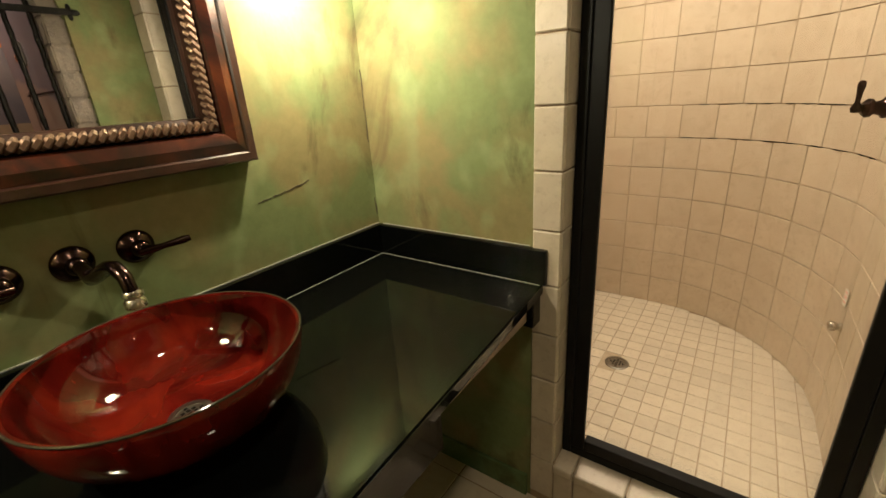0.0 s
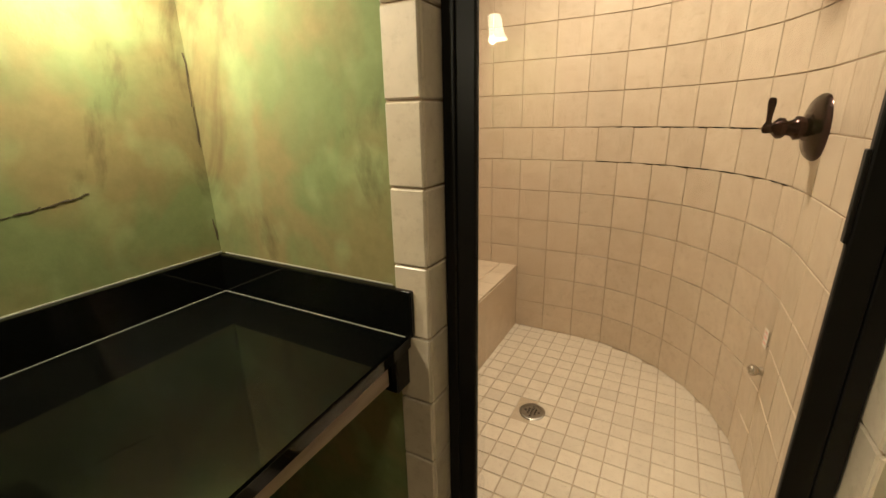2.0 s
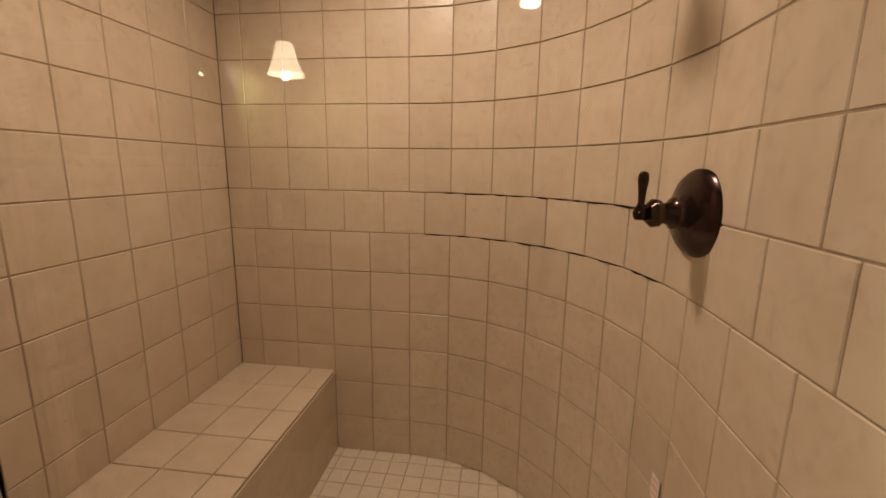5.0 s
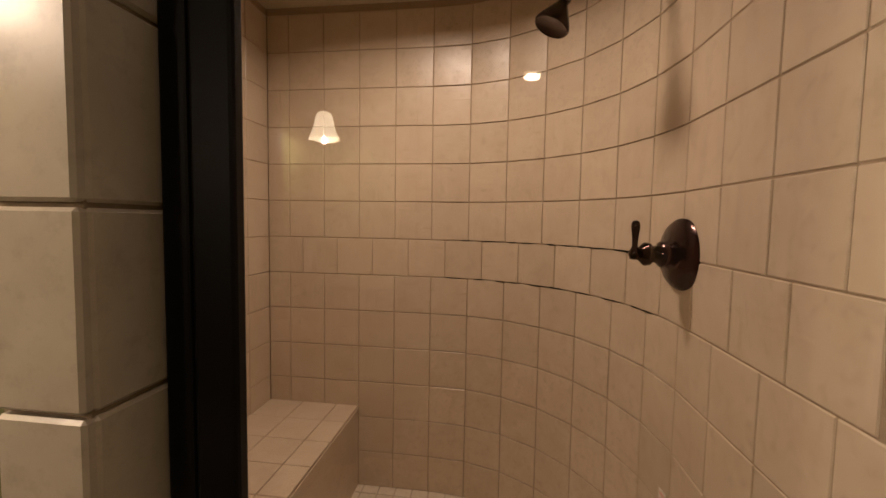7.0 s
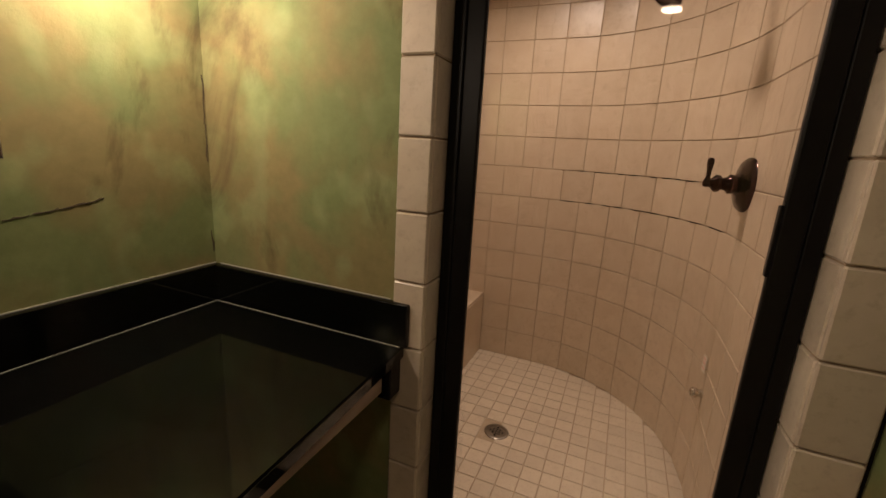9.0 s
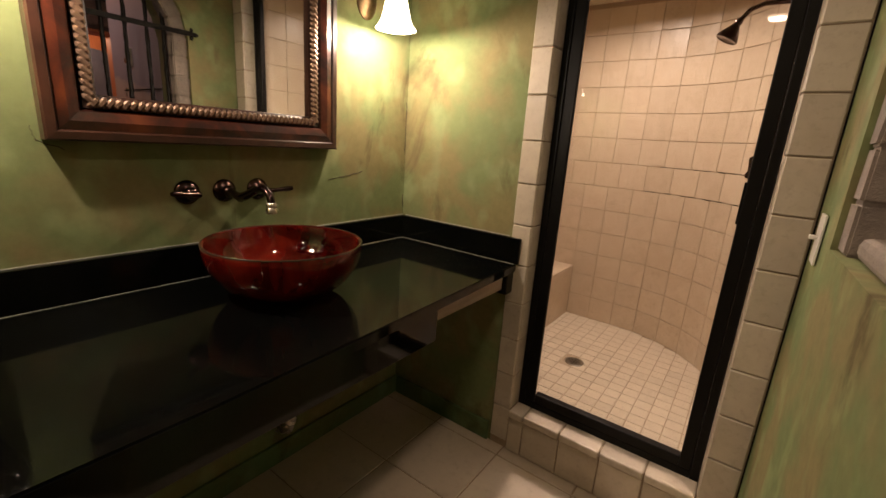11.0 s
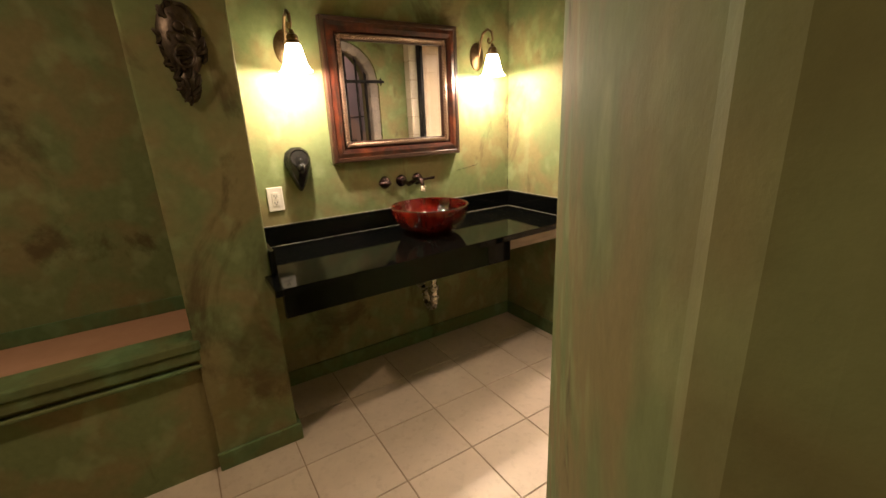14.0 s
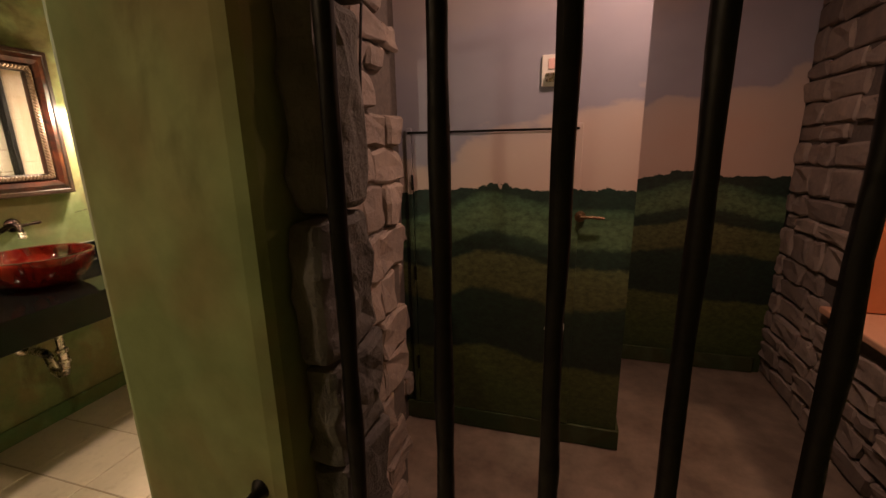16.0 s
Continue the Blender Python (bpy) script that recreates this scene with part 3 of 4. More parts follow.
def drain(at, r, holes, name, label):
    d = thing(name, at, label, "drain")
    part("flange", lathe([(0, 0.0002), (r, 0), (r, 0.002), (r * 0.93, 0.004), (r * 0.72, 0.004), (r * 0.7, 0.002), (0, 0.002)], at, seg=28), DRAIN_METAL, d, smooth=True)
    bm = bmesh.new()
    for i in range(-holes, holes + 1):
        for j in range(-holes, holes + 1):
            if i * i + j * j <= holes * holes + 0.3:
                u = r * 0.62 / (holes + 0.4)
                x, y = at[0] + i * u, at[1] + j * u
                box(x - u * 0.33, x + u * 0.33, y - u * 0.33, y + u * 0.33, at[2] + 0.0015, at[2] + 0.0026, bm=bm)
    part("hole_grid", bm, DARK_SLOT, d, "dark drain holes")
    return d


drain((-0.450, 1.960, SH_FLOOR), 0.052, 2, "shower_drain", "round grey metal drain set in the mosaic floor")

valve = thing("shower_valve", (0.235, 1.968, 1.215), "round oil-rubbed bronze shower valve with lever handle", "valve")
VA = Vector((-0.985, -0.17, 0)).normalized()
V0 = Vector((0.252, 1.970, 1.215))
part("escutcheon", lathe([(0, 0), (0.083, 0), (0.084, 0.005), (0.078, 0.012), (0.060, 0.018), (0.036, 0.026), (0.034, 0.030), (0, 0.030)], V0, VA, 36), BRONZE, valve, smooth=True)
part("hub", lathe([(0, 0), (0.024, 0), (0.024, 0.012), (0.030, 0.016), (0.030, 0.024), (0.022, 0.030), (0.018, 0.045), (0.026, 0.052), (0.027, 0.062), (0.018, 0.072), (0, 0.074)], V0 + VA * 0.028, VA), BRONZE, valve, smooth=True)
tip = V0 + VA * 0.113
lv = part("lever", tube([V0 + VA * 0.09, V0 + VA * 0.11, tip], [0.009, 0.007, 0.012]), BRONZE, valve, smooth=True)
bm = lathe([(0, -0.014), (0.010, -0.012), (0.014, 0), (0.010, 0.010), (0.006, 0.018), (0.007, 0.040), (0.010, 0.062), (0.009, 0.072), (0.006, 0.076), (0, 0.078)], tip, (0, 0, 1), 16)
part("lever_grip", bm, BRONZE, valve, smooth=True)

head = thing("overhead_shower", (0.0, 2.05, 1.80), "oil-rubbed bronze shower head on a bent arm", "shower head")
W0 = Vector((0.225, 2.10, 1.90))
part("flange", lathe([(0, 0), (0.032, 0), (0.031, 0.006), (0.014, 0.016), (0, 0.016)], W0, VA), BRONZE, head, smooth=True)
HD = Vector((-0.42, -0.1, -0.9)).normalized()
part("arm", tube([W0, W0 + VA * 0.08 + Vector((0, 0, 0.012)), W0 + VA * 0.17 + Vector((0, 0, 0.010)), W0 + VA * 0.22 + Vector((0, 0, -0.012)), W0 + VA * 0.245 + Vector((0, 0, -0.05))], 0.0095), BRONZE, head, smooth=True)
part("rose", lathe([(0, 0), (0.012, 0), (0.016, 0.012), (0.013, 0.024), (0.018, 0.032), (0.034, 0.060), (0.044, 0.078), (0.046, 0.086), (0.043, 0.091), (0.037, 0.088), (0, 0.087)], W0 + VA * 0.245 + Vector((0, 0, -0.045)), HD, 28), BRONZE, head, smooth=True)

knob = thing("body_jet", (0.24, 1.975, 0.494), "small chrome water jet on the tiled shower wall", "shower jet")
part("base", lathe([(0, 0), (0.014, 0), (0.014, 0.006), (0.010, 0.010), (0, 0.010)], (0.252, 1.976, 0.494), VA, 16), NICKEL, knob, smooth=True)
part("button", lathe([(0, 0), (0.010, 0), (0.017, 0.010), (0.018, 0.020), (0.014, 0.026), (0, 0.027)], Vector((0.252, 1.976, 0.494)) + VA * 0.008, VA, 18), NICKEL, knob, smooth=True)
st = thing("warning_sticker", (0.25, 1.99, 0.60), "small faded pink and white sticker on shower tile", "sticker")
bm = box(-0.0005, 0.0005, -0.016, 0.016, -0.03, 0.03)
bm.transform(Matrix.Translation((0.2475, 2.00, 0.595)) @ Matrix.Rotation(radians(8), 4, "Z"))
part("paper", bm, WHITE, st)
bm = bmesh.new()
for z, h in ((0.018, 0.008), (0.002, 0.010), (-0.016, 0.008)):
    box(-0.0010, -0.0006, -0.011, 0.011, z - h / 2, z + h / 2, bm=bm)
bm.transform(Matrix.Translation((0.2475, 2.00, 0.595)) @ Matrix.Rotation(radians(8), 4, "Z"))
part("print_bars", bm, STICKER, st, "pink unreadable print")


def downlight(x, y, z, label):
    d = thing("ceiling_light", (x, y, z), label, "ceiling light", "recessed downlights")
    part("trim_ring", lathe([(0.075, 0), (0.095, 0), (0.095, -0.006), (0.078, -0.010), (0.072, 0)], (x, y, z), seg=32), WHITE, d, smooth=True)
    part("lens", lathe([(0, -0.001), (0.073, -0.001), (0.073, -0.003), (0, -0.003)], (x, y, z), seg=32), LAMP_LENS, d, "glowing lens")


downlight(-0.48, 2.06, SH_CEIL - 0.0005, "round recessed downlight in the shower ceiling")
downlight(1.80, 0.35, CEIL - 0.0005, "round recessed downlight in the painted room ceiling")
downlight(0.08, 0.35, CEIL - 0.0005, "round recessed downlight in the washroom ceiling")
# unseen fitting, added to go with the hall fill light
downlight(0.05, -1.75, CEIL - 0.0005, "unseen round downlight added in the hall ceiling")

# ---- vanity ----
vanity = thing("vanity_counter", (-0.82, 0.36, 0.66), "polished black granite wall-hung vanity counter with upstands", "counter")
bm = prism([(X0 + 0.001, NIB_R + 0.001), (CTR_X + 0.001, NIB_R + 0.001), (CTR_X, 0.0), (CTR_X - 0.018, 0.40), (CTR_X - 0.055, Y0 - 0.003), (X0 + 0.001, Y0 - 0.003)], CTR - 0.032, CTR)
bmesh.ops.bevel(bm, geom=[e for e in bm.edges if max(v.co.x for v in e.verts) > -0.6], offset=0.004, segments=2, affect="EDGES")
part("slab", bm, GRANITE, vanity)
part("ear", box(NIB_X + 0.002, CTR_X - 0.001, CTR_Y, NIB_R + 0.0005, CTR - 0.03, CTR - 0.0005, 0.004), GRANITE, vanity)
part("backsplash", box(X0 + 0.001, X0 + 0.021, NIB_R + 0.002, Y0 - 0.001, CTR + 0.0005, CTR + 0.103, 0.002), GRANITE, vanity)
part("side_splash", box(X0 + 0.0215, DL - 0.035, Y0 - 0.021, Y0 - 0.001, CTR + 0.0005, CTR + 0.103, 0.003), GRANITE, vanity)
part("side_splash", box(X0 + 0.0215, NIB_X + 0.02, NIB_R + 0.002, NIB_R + 0.022, CTR + 0.0005, CTR + 0.103, 0.003), GRANITE, vanity)
part("apron", box(CTR_X - 0.075, CTR_X - 0.052, NIB_R + 0.004, 0.69, CTR - 0.145, CTR - 0.031, 0.003), GRANITE, vanity, "black granite apron")
part("apron_board", box(CTR_X - 0.100, CTR_X - 0.080, 0.692, Y0 - 0.06, CTR - 0.10, CTR - 0.031, 0.002), SKIRT_WOOD, vanity, "bare grey plywood strip")
part("bracket", box(CTR_X - 0.115, CTR_X - 0.062, Y0 - 0.055, Y0 - 0.002, CTR - 0.12, CTR - 0.031, 0.003), GRANITE, vanity)
part("bracket", box(CTR_X - 0.115, CTR_X - 0.075, 0.64, 0.69, CTR - 0.150, CTR - 0.136, 0.003), GRANITE, vanity)
bm = box(X0 + 0.0005, X0 + 0.004, NIB_R + 0.01, Y0 - 0.002, CTR + 0.1032, CTR + 0.1055)
box(X0 + 0.022, DL - 0.09, Y0 - 0.004, Y0 - 0.0005, CTR + 0.1032, CTR + 0.1052, bm=bm)
box(X0 + 0.021, X0 + 0.0235, NIB_R + 0.03, Y0 - 0.022, CTR + 0.0003, CTR + 0.0012, bm=bm)
box(X0 + 0.0235, CTR_X - 0.06, Y0 - 0.0235, Y0 - 0.021, CTR + 0.0003, CTR + 0.0012, bm=bm)
part("caulk_line", bm, CAULK, vanity, "pale caulk line along the upstands")

# vessel bowl
BX, BY = -0.835, 0.398
bowl = thing("vessel_sink", (BX, BY, CTR), "red swirled glass vessel bowl sink on black counter", "sink")
R, H = 0.208, 0.146
outer = [(0.055, 0.0)] + [(0.055 + (R - 0.055) * math.sin(math.pi / 2 * k / 14) ** 0.80, H * (1 - math.cos(math.pi / 2 * k / 14)) ** 0.92) for k in range(1, 15)]
inner = [(max(0.0, r - 0.011), z * 0.93 + 0.012) for r, z in outer[::-1]]
inner[0] = (R - 0.008, H)
prof = [(0, 0.0)] + outer + [(R - 0.002, H + 0.003)] + inner + [(0, 0.012)]
part("bowl", lathe(prof, (BX, BY, CTR + 0.002), seg=64), BOWL, bowl, smooth=True)
part("rim", lathe([(R - 0.003, H + 0.0026), (R - 0.001, H + 0.0042), (R + 0.0008, H + 0.0026), (R + 0.0006, H + 0.0005)], (BX, BY, CTR + 0.002), seg=64), RIM, bowl, "thin pale glass edge", smooth=True)
drain((BX, BY, CTR + 0.0145), 0.036, 2, "sink_drain", "round grid drain in the bottom of the bowl")

# wall-mounted faucet
faucet = thing("wall_faucet", (X0, 0.40, 1.075), "oil-rubbed bronze wall faucet with two lever handles", "faucet")
FZ = 1.078


def rose_plate(y):
    return lathe([(0, 0), (0.034, 0), (0.035, 0.004), (0.032, 0.010), (0.022, 0.016), (0.016, 0.020), (0.015, 0.028), (0.018, 0.032), (0.016, 0.040), (0.010, 0.046), (0, 0.047)], (X0 + 0.0005, y, FZ), (1, 0, 0), 28)


for y, turn in ((0.272, -1), (0.484, 1)):
    h = part("handle", rose_plate(y), BRONZE, faucet, smooth=True)
    bm = tube([(X0 + 0.045, y, FZ), (X0 + 0.062, y, FZ)], [0.010, 0.012])
    d = Vector((0.35, turn * 0.93, 0.12)).normalized()
    e = Vector((X0 + 0.062, y, FZ))
    tube([e - d * 0.012, e, e + d * 0.03, e + d * 0.065, e + d * 0.078], [0.008, 0.009, 0.006, 0.0085, 0.006], bm=bm)
    part("lever", bm, BRONZE, h, smooth=True)
part("spout_plate", rose_plate(0.378), BRONZE, faucet, smooth=True)
sx = X0 + 0.04
path = [(sx, 0.378, FZ), (sx + 0.03, 0.378, FZ - 0.006), (sx + 0.055, 0.378, FZ - 0.010), (sx + 0.09, 0.38, FZ + 0.002), (sx + 0.135, 0.384, FZ + 0.022), (sx + 0.168, 0.386, FZ + 0.028), (sx + 0.192, 0.388, FZ + 0.014), (sx + 0.200, 0.388, FZ - 0.010)]
part("spout", tube(path, [0.013, 0.012, 0.014, 0.013, 0.012, 0.0115, 0.011, 0.0105], 14), BRONZE, faucet, smooth=True)
part("spout_tip", lathe([(0, 0.004), (0.012, 0.004), (0.015, 0), (0.015, -0.006), (0.012, -0.009), (0.016, -0.014), (0.016, -0.024), (0.012, -0.026), (0, -0.024)], (sx + 0.200, 0.388, FZ - 0.010), seg=18), NICKEL, faucet, "brighter worn spout tip", smooth=True)

# trap under the counter
trap = thing("drain_trap", (-0.86, 0.40, 0.35), "worn nickel drain pipe and trap under the counter", "pipe")
part("tailpiece", tube([(BX, BY, CTR - 0.03), (BX, BY, 0.46)], 0.017, 14), NICKEL, trap, smooth=True)
part("bend", tube([(BX, BY, 0.47), (BX - 0.002, BY, 0.40), (BX - 0.02, BY, 0.362), (BX - 0.05, BY, 0.35), (BX - 0.08, BY, 0.362), (BX - 0.098, BY, 0.40), (BX - 0.105, BY, 0.435), (BX - 0.13, BY, 0.455), (X0 + 0.004, BY, 0.46)], 0.021, 14), NICKEL, trap, smooth=True)
for z in (0.475, 0.42):
    part("slip_nut", lathe([(0.018, 0), (0.027, 0.002), (0.027, 0.018), (0.018, 0.02)], (BX, BY, z), seg=10), NICKEL, trap)
part("wall_flange", lathe([(0, 0), (0.038, 0), (0.036, 0.006), (0.022, 0.012), (0, 0.012)], (X0 + 0.001, BY, 0.46), (1, 0, 0), 20), NICKEL, trap, smooth=True)

# mirror
MY0, MY1, MZ0, MZ1 = -0.020, 0.775, 1.212, 1.915
mir = thing("wall_mirror", (X0, 0.378, MZ0), "mirror in dark red-brown wood frame with rope moulding", "mirror")
FW = 0.088


def frame_side(c0, c1, profile, name, mat, smooth=False):
    """A mitred frame bar between two outer corners; profile is (inward, out of the wall)."""
    t = bmesh.new()
    mid = Vector((0.378, (MZ0 + MZ1) / 2))
    rows = []
    for c in (c0, c1):
        s = Vector((1 if c[0] < mid.x else -1, 1 if c[1] < mid.y else -1))
        rows.append([t.verts.new((X0 + out, c[0] + s.x * inn, c[1] + s.y * inn)) for inn, out in profile])
    n = len(profile)
    for i in range(n):
        t.faces.new((rows[0][i], rows[0][(i + 1) % n], rows[1][(i + 1) % n], rows[1][i]))
    t.faces.new(rows[0][::-1])
    t.faces.new(rows[1])
    return part(name, t, mat, mir, "", smooth)


CORN = [(MY0, MZ0), (MY1, MZ0), (MY1, MZ1), (MY0, MZ1)]
for a, c in zip(CORN, CORN[1:] + CORN[:1]):
    frame_side(a, c, [(0, 0.002), (0, 0.040), (0.004, 0.046), (0.020, 0.047), (0.024, 0.042), (0.030, 0.002)], "outer_bar", WOOD_DARK)
    frame_side(a, c, [(0.0301, 0.002), (0.0245, 0.0425), (0.045, 0.046), (0.066, 0.040), (0.070, 0.034), (0.0745, 0.002)], "cove_bar", WOOD)
    frame_side(a, c, [(0.0748, 0.002), (0.0748, 0.034), (0.092, 0.030), (0.105, 0.024), (0.108, 0.002)], "inner_bar", WOOD_DARK)
for (ya, za), (yb, zb) in zip(CORN, CORN[1:] + CORN[:1]):
    bm = bmesh.new()
    off = 0.087
    s0 = Vector((ya + (off if ya < 0.3 else -off), za + (off if za < 1.5 else -off)))
    s1 = Vector((yb + (off if yb < 0.3 else -off), zb + (off if zb < 1.5 else -off)))
    L = (s1 - s0).length
    n = int(L / 0.0155)
    d = (s1 - s0) / L
    for i in range(n):
        p = s0 + d * (L * (i + 0.5) / n)
        w = Vector((-d.y, d.x)) * 0.0105
        q = d * 0.0095
        tube([(X0 + 0.028, p.x - w.x - q.x, p.y - w.y - q.y), (X0 + 0.037, p.x - 0.4 * w.x - 0.4 * q.x, p.y - 0.4 * w.y - 0.4 * q.y), (X0 + 0.0375, p.x + 0.4 * w.x + 0.4 * q.x, p.y + 0.4 * w.y + 0.4 * q.y), (X0 + 0.028, p.x + w.x + q.x, p.y + w.y + q.y)], [0.0045, 0.0075, 0.0075, 0.0045], 7, bm=bm)
    part("rope_moulding", bm, ROPE, mir, "twisted bronzed rope moulding", smooth=True)
part("glass", box(X0 + 0.010, X0 + 0.014, MY0 + 0.1, MY1 - 0.1, MZ0 + 0.1, MZ1 - 0.1), MIRROR, mir, "clean mirror glass")


# sconces
def sconce(y):
    s = thing("wall_sconce", (X0, y, 1.70), "antique bronze scroll wall sconce with lit bell shade", "wall lamp", "sconces beside the mirror")
    part("backplate", lathe([(0, 0), (0.050, 0), (0.050, 0.005), (0.042, 0.012), (0.024, 0.018), (0.012, 0.024), (0, 0.025)], (X0 + 0.0005, y, 1.765), (1, 0, 0), 28, 1.55, 1.0), ANTIQUE, s, smooth=True)
    pts = [(X0 + 0.02, y, 1.765), (X0 + 0.035, y, 1.80), (X0 + 0.045, y, 1.845), (X0 + 0.07, y, 1.885), (X0 + 0.115, y, 1.897), (X0 + 0.150, y, 1.877), (X0 + 0.157, y, 1.838), (X0 + 0.135, y, 1.818), (X0 + 0.112, y, 1.832), (X0 + 0.122, y, 1.852)]
    part("scroll_arm", tube(pts, [0.009, 0.008, 0.008, 0.008, 0.008, 0.0075, 0.007, 0.006, 0.006, 0.007], 10), ANTIQUE, s, smooth=True)
    part("fitter", lathe([(0, 0.045), (0.010, 0.045), (0.012, 0.030), (0.022, 0.024), (0.026, 0.012), (0.024, 0.004), (0.031, 0), (0.031, -0.012), (0, -0.012)], (X0 + 0.155, y, 1.770), seg=24), ANTIQUE, s, smooth=True)
    prof = [(0.028, 0.0), (0.034, -0.012), (0.040, -0.035), (0.047, -0.065), (0.054, -0.090), (0.064, -0.108), (0.073, -0.117), (0.069, -0.117), (0.060, -0.105), (0.050, -0.088), (0.043, -0.063), (0.036, -0.034), (0.030, -0.010), (0.025, 0.0)]
    part("shade", lathe(prof, (X0 + 0.155, y, 1.760), seg=32), SHADE, s, "glowing frosted bell shade", smooth=True)
    return s


for ys in SCONCES:
    sconce(ys)

# soap dish: black ceramic pocket; a flat black disc paints the shade inside its mouth
soap = thing("soap_holder", (X0, -0.20, 1.19), "glossy black ceramic pocket holder hung on the wall", "holder")
t = bmesh.new()
prof = [(0.0, 1.308, 0.006), (0.025, 1.306, 0.012), (0.055, 1.285, 0.040), (0.066, 1.250, 0.060), (0.062, 1.215, 0.072), (0.050, 1.180, 0.070), (0.036, 1.145, 0.058), (0.022, 1.112, 0.040), (0.010, 1.092, 0.022), (0.001, 1.086, 0.008)]
bm = bmesh.new()
rings = []
for w, z, dpt in prof:
    rings.append([bm.verts.new((X0 + 0.0005 + dpt * math.sin(math.pi * k / 14), -0.20 - w * math.cos(math.pi * k / 14), z)) for k in range(15)])
for a, c in zip(rings, rings[1:]):
    for k in range(14):
        bm.faces.new((a[k], a[k + 1], c[k + 1], c[k]))
body = part("body", bm, CERAMIC, soap, smooth=True)
part("hollow", lathe([(0, 0.0025), (0.043, 0.0025), (0.043, 0.001), (0, 0.001)], (X0 + 0.052, -0.20, 1.255), Vector((1, 0, 0.35)), 32, 0.9, 0.95), DARK_SLOT, soap, "flat black disc standing for shade in the opening")
part("mouth", lathe([(0.043, 0.001), (0.045, 0.004), (0.049, 0.006), (0.053, 0.001), (0.050, -0.004), (0.043, -0.006)], (X0 + 0.052, -0.20, 1.255), Vector((1, 0, 0.35)), 32, 0.9, 0.95), CERAMIC, soap, "round glossy mouth", smooth=True)
part("tongue", lathe([(0, 0.012), (0.008, 0.011), (0.014, 0.006), (0.016, 0), (0, -0.004)], (X0 + 0.071, -0.20, 1.212), Vector((1, 0, 0.2)), 18), CERAMIC, soap, smooth=True)

# outlet
outlet = thing("wall_outlet", (X0, -0.333, 1.06), "white double socket with plate on green wall", "outlet")
part("plate", box(X0 + 0.0005, X0 + 0.007, -0.371, -0.295, 1.001, 1.121, 0.003), WHITE, outlet)
part("insert", box(X0 + 0.007, X0 + 0.0095, -0.350, -0.316, 1.027, 1.095, 0.001), WHITE, outlet)
for z in (1.078, 1.044):
    bm = box(X0 + 0.0094, X0 + 0.0100, -0.341, -0.338, z - 0.004, z + 0.006)
    box(X0 + 0.0094, X0 + 0.0100, -0.328, -0.325, z - 0.004, z + 0.006, bm=bm)
    box(X0 + 0.0094, X0 + 0.0100, -0.336, -0.330, z - 0.012, z - 0.007, bm=bm)
    part("slot_set", bm, DARK_SLOT, outlet, "dark socket slots")
bm = box(X0 + 0.0095, X0 + 0.011, -0.340, -0.326, 1.0585, 1.0635, 0.0004)
part("test_button", bm, WHITE, outlet)

# light switch on the partition
sw = thing("light_switch", (X1, 1.10, 1.10), "white toggle light switch on green wall", "switch")
part("plate", box(X1 - 0.006, X1 - 0.0005, 1.04, 1.115, 1.04, 1.16, 0.002), WHITE, sw)
part("toggle", box(X1 - 0.022, X1 - 0.006, 1.072, 1.083, 1.098, 1.108, 0.002), WHITE, sw)

# carved plaque on the pier
plq = thing("carved_plaque", (NIB_X, -0.635, 1.66), "dark cast metal ornamental plaque with ring on pier", "plaque")
rnd = random.Random(5)
bm = lathe([(0, 0.034), (0.03, 0.030), (0.055, 0.018), (0.068, 0.0), (0, 0.0)], (NIB_X + 0.001, -0.635, 1.70), (1, 0, 0), 20, 1.75, 1.0)
lathe([(0, 0.026), (0.02, 0.022), (0.034, 0.010), (0.038, 0), (0, 0)], (NIB_X + 0.001, -0.635, 1.565), (1, 0, 0), 16, 1.75, 1.0, bm=bm)
for k in range(64):
    a = 2 * math.pi * rnd.random()
    rr = rnd.uniform(0.25, 1.0)
    z = 1.69 + 0.125 * rr * math.sin(a)
    w = 0.072 * rr * math.cos(a)
    if k > 44:
        z = rnd.uniform(1.505, 1.62)
        w = rnd.uniform(-1, 1) * (0.016 + 0.30 * max(0, z - 1.52))
    s = rnd.uniform(0.008, 0.017)
    t = bmesh.new()
    bmesh.ops.create_icosphere(t, subdivisions=1, radius=s)
    t.transform(Matrix.Translation((NIB_X + 0.036 - 0.028 * rr, -0.635 + w, z)) @ Matrix.Rotation(rnd.uniform(0, 3), 4, "X") @ Matrix.Diagonal((0.8, 1.7, 0.7, 1)))
    add_to(bm, t)
for z, s in ((1.735, 0.020), (1.70, 0.016)):
    lathe([(0, 0.022), (s * 0.7, 0.016), (s, 0), (0, 0)], (NIB_X + 0.028, -0.635, z), (1, 0, 0), 12, bm=bm)
ring = [(NIB_X + 0.047, -0.635 + 0.030 * math.cos(2 * math.pi * k / 24), 1.645 + 0.034 * math.sin(2 * math.pi * k / 24)) for k in range(25)]
tube(ring, 0.0055, 8, bm=bm)
tagged(part("relief", bm, IRON_CARVED, plq, smooth=True))

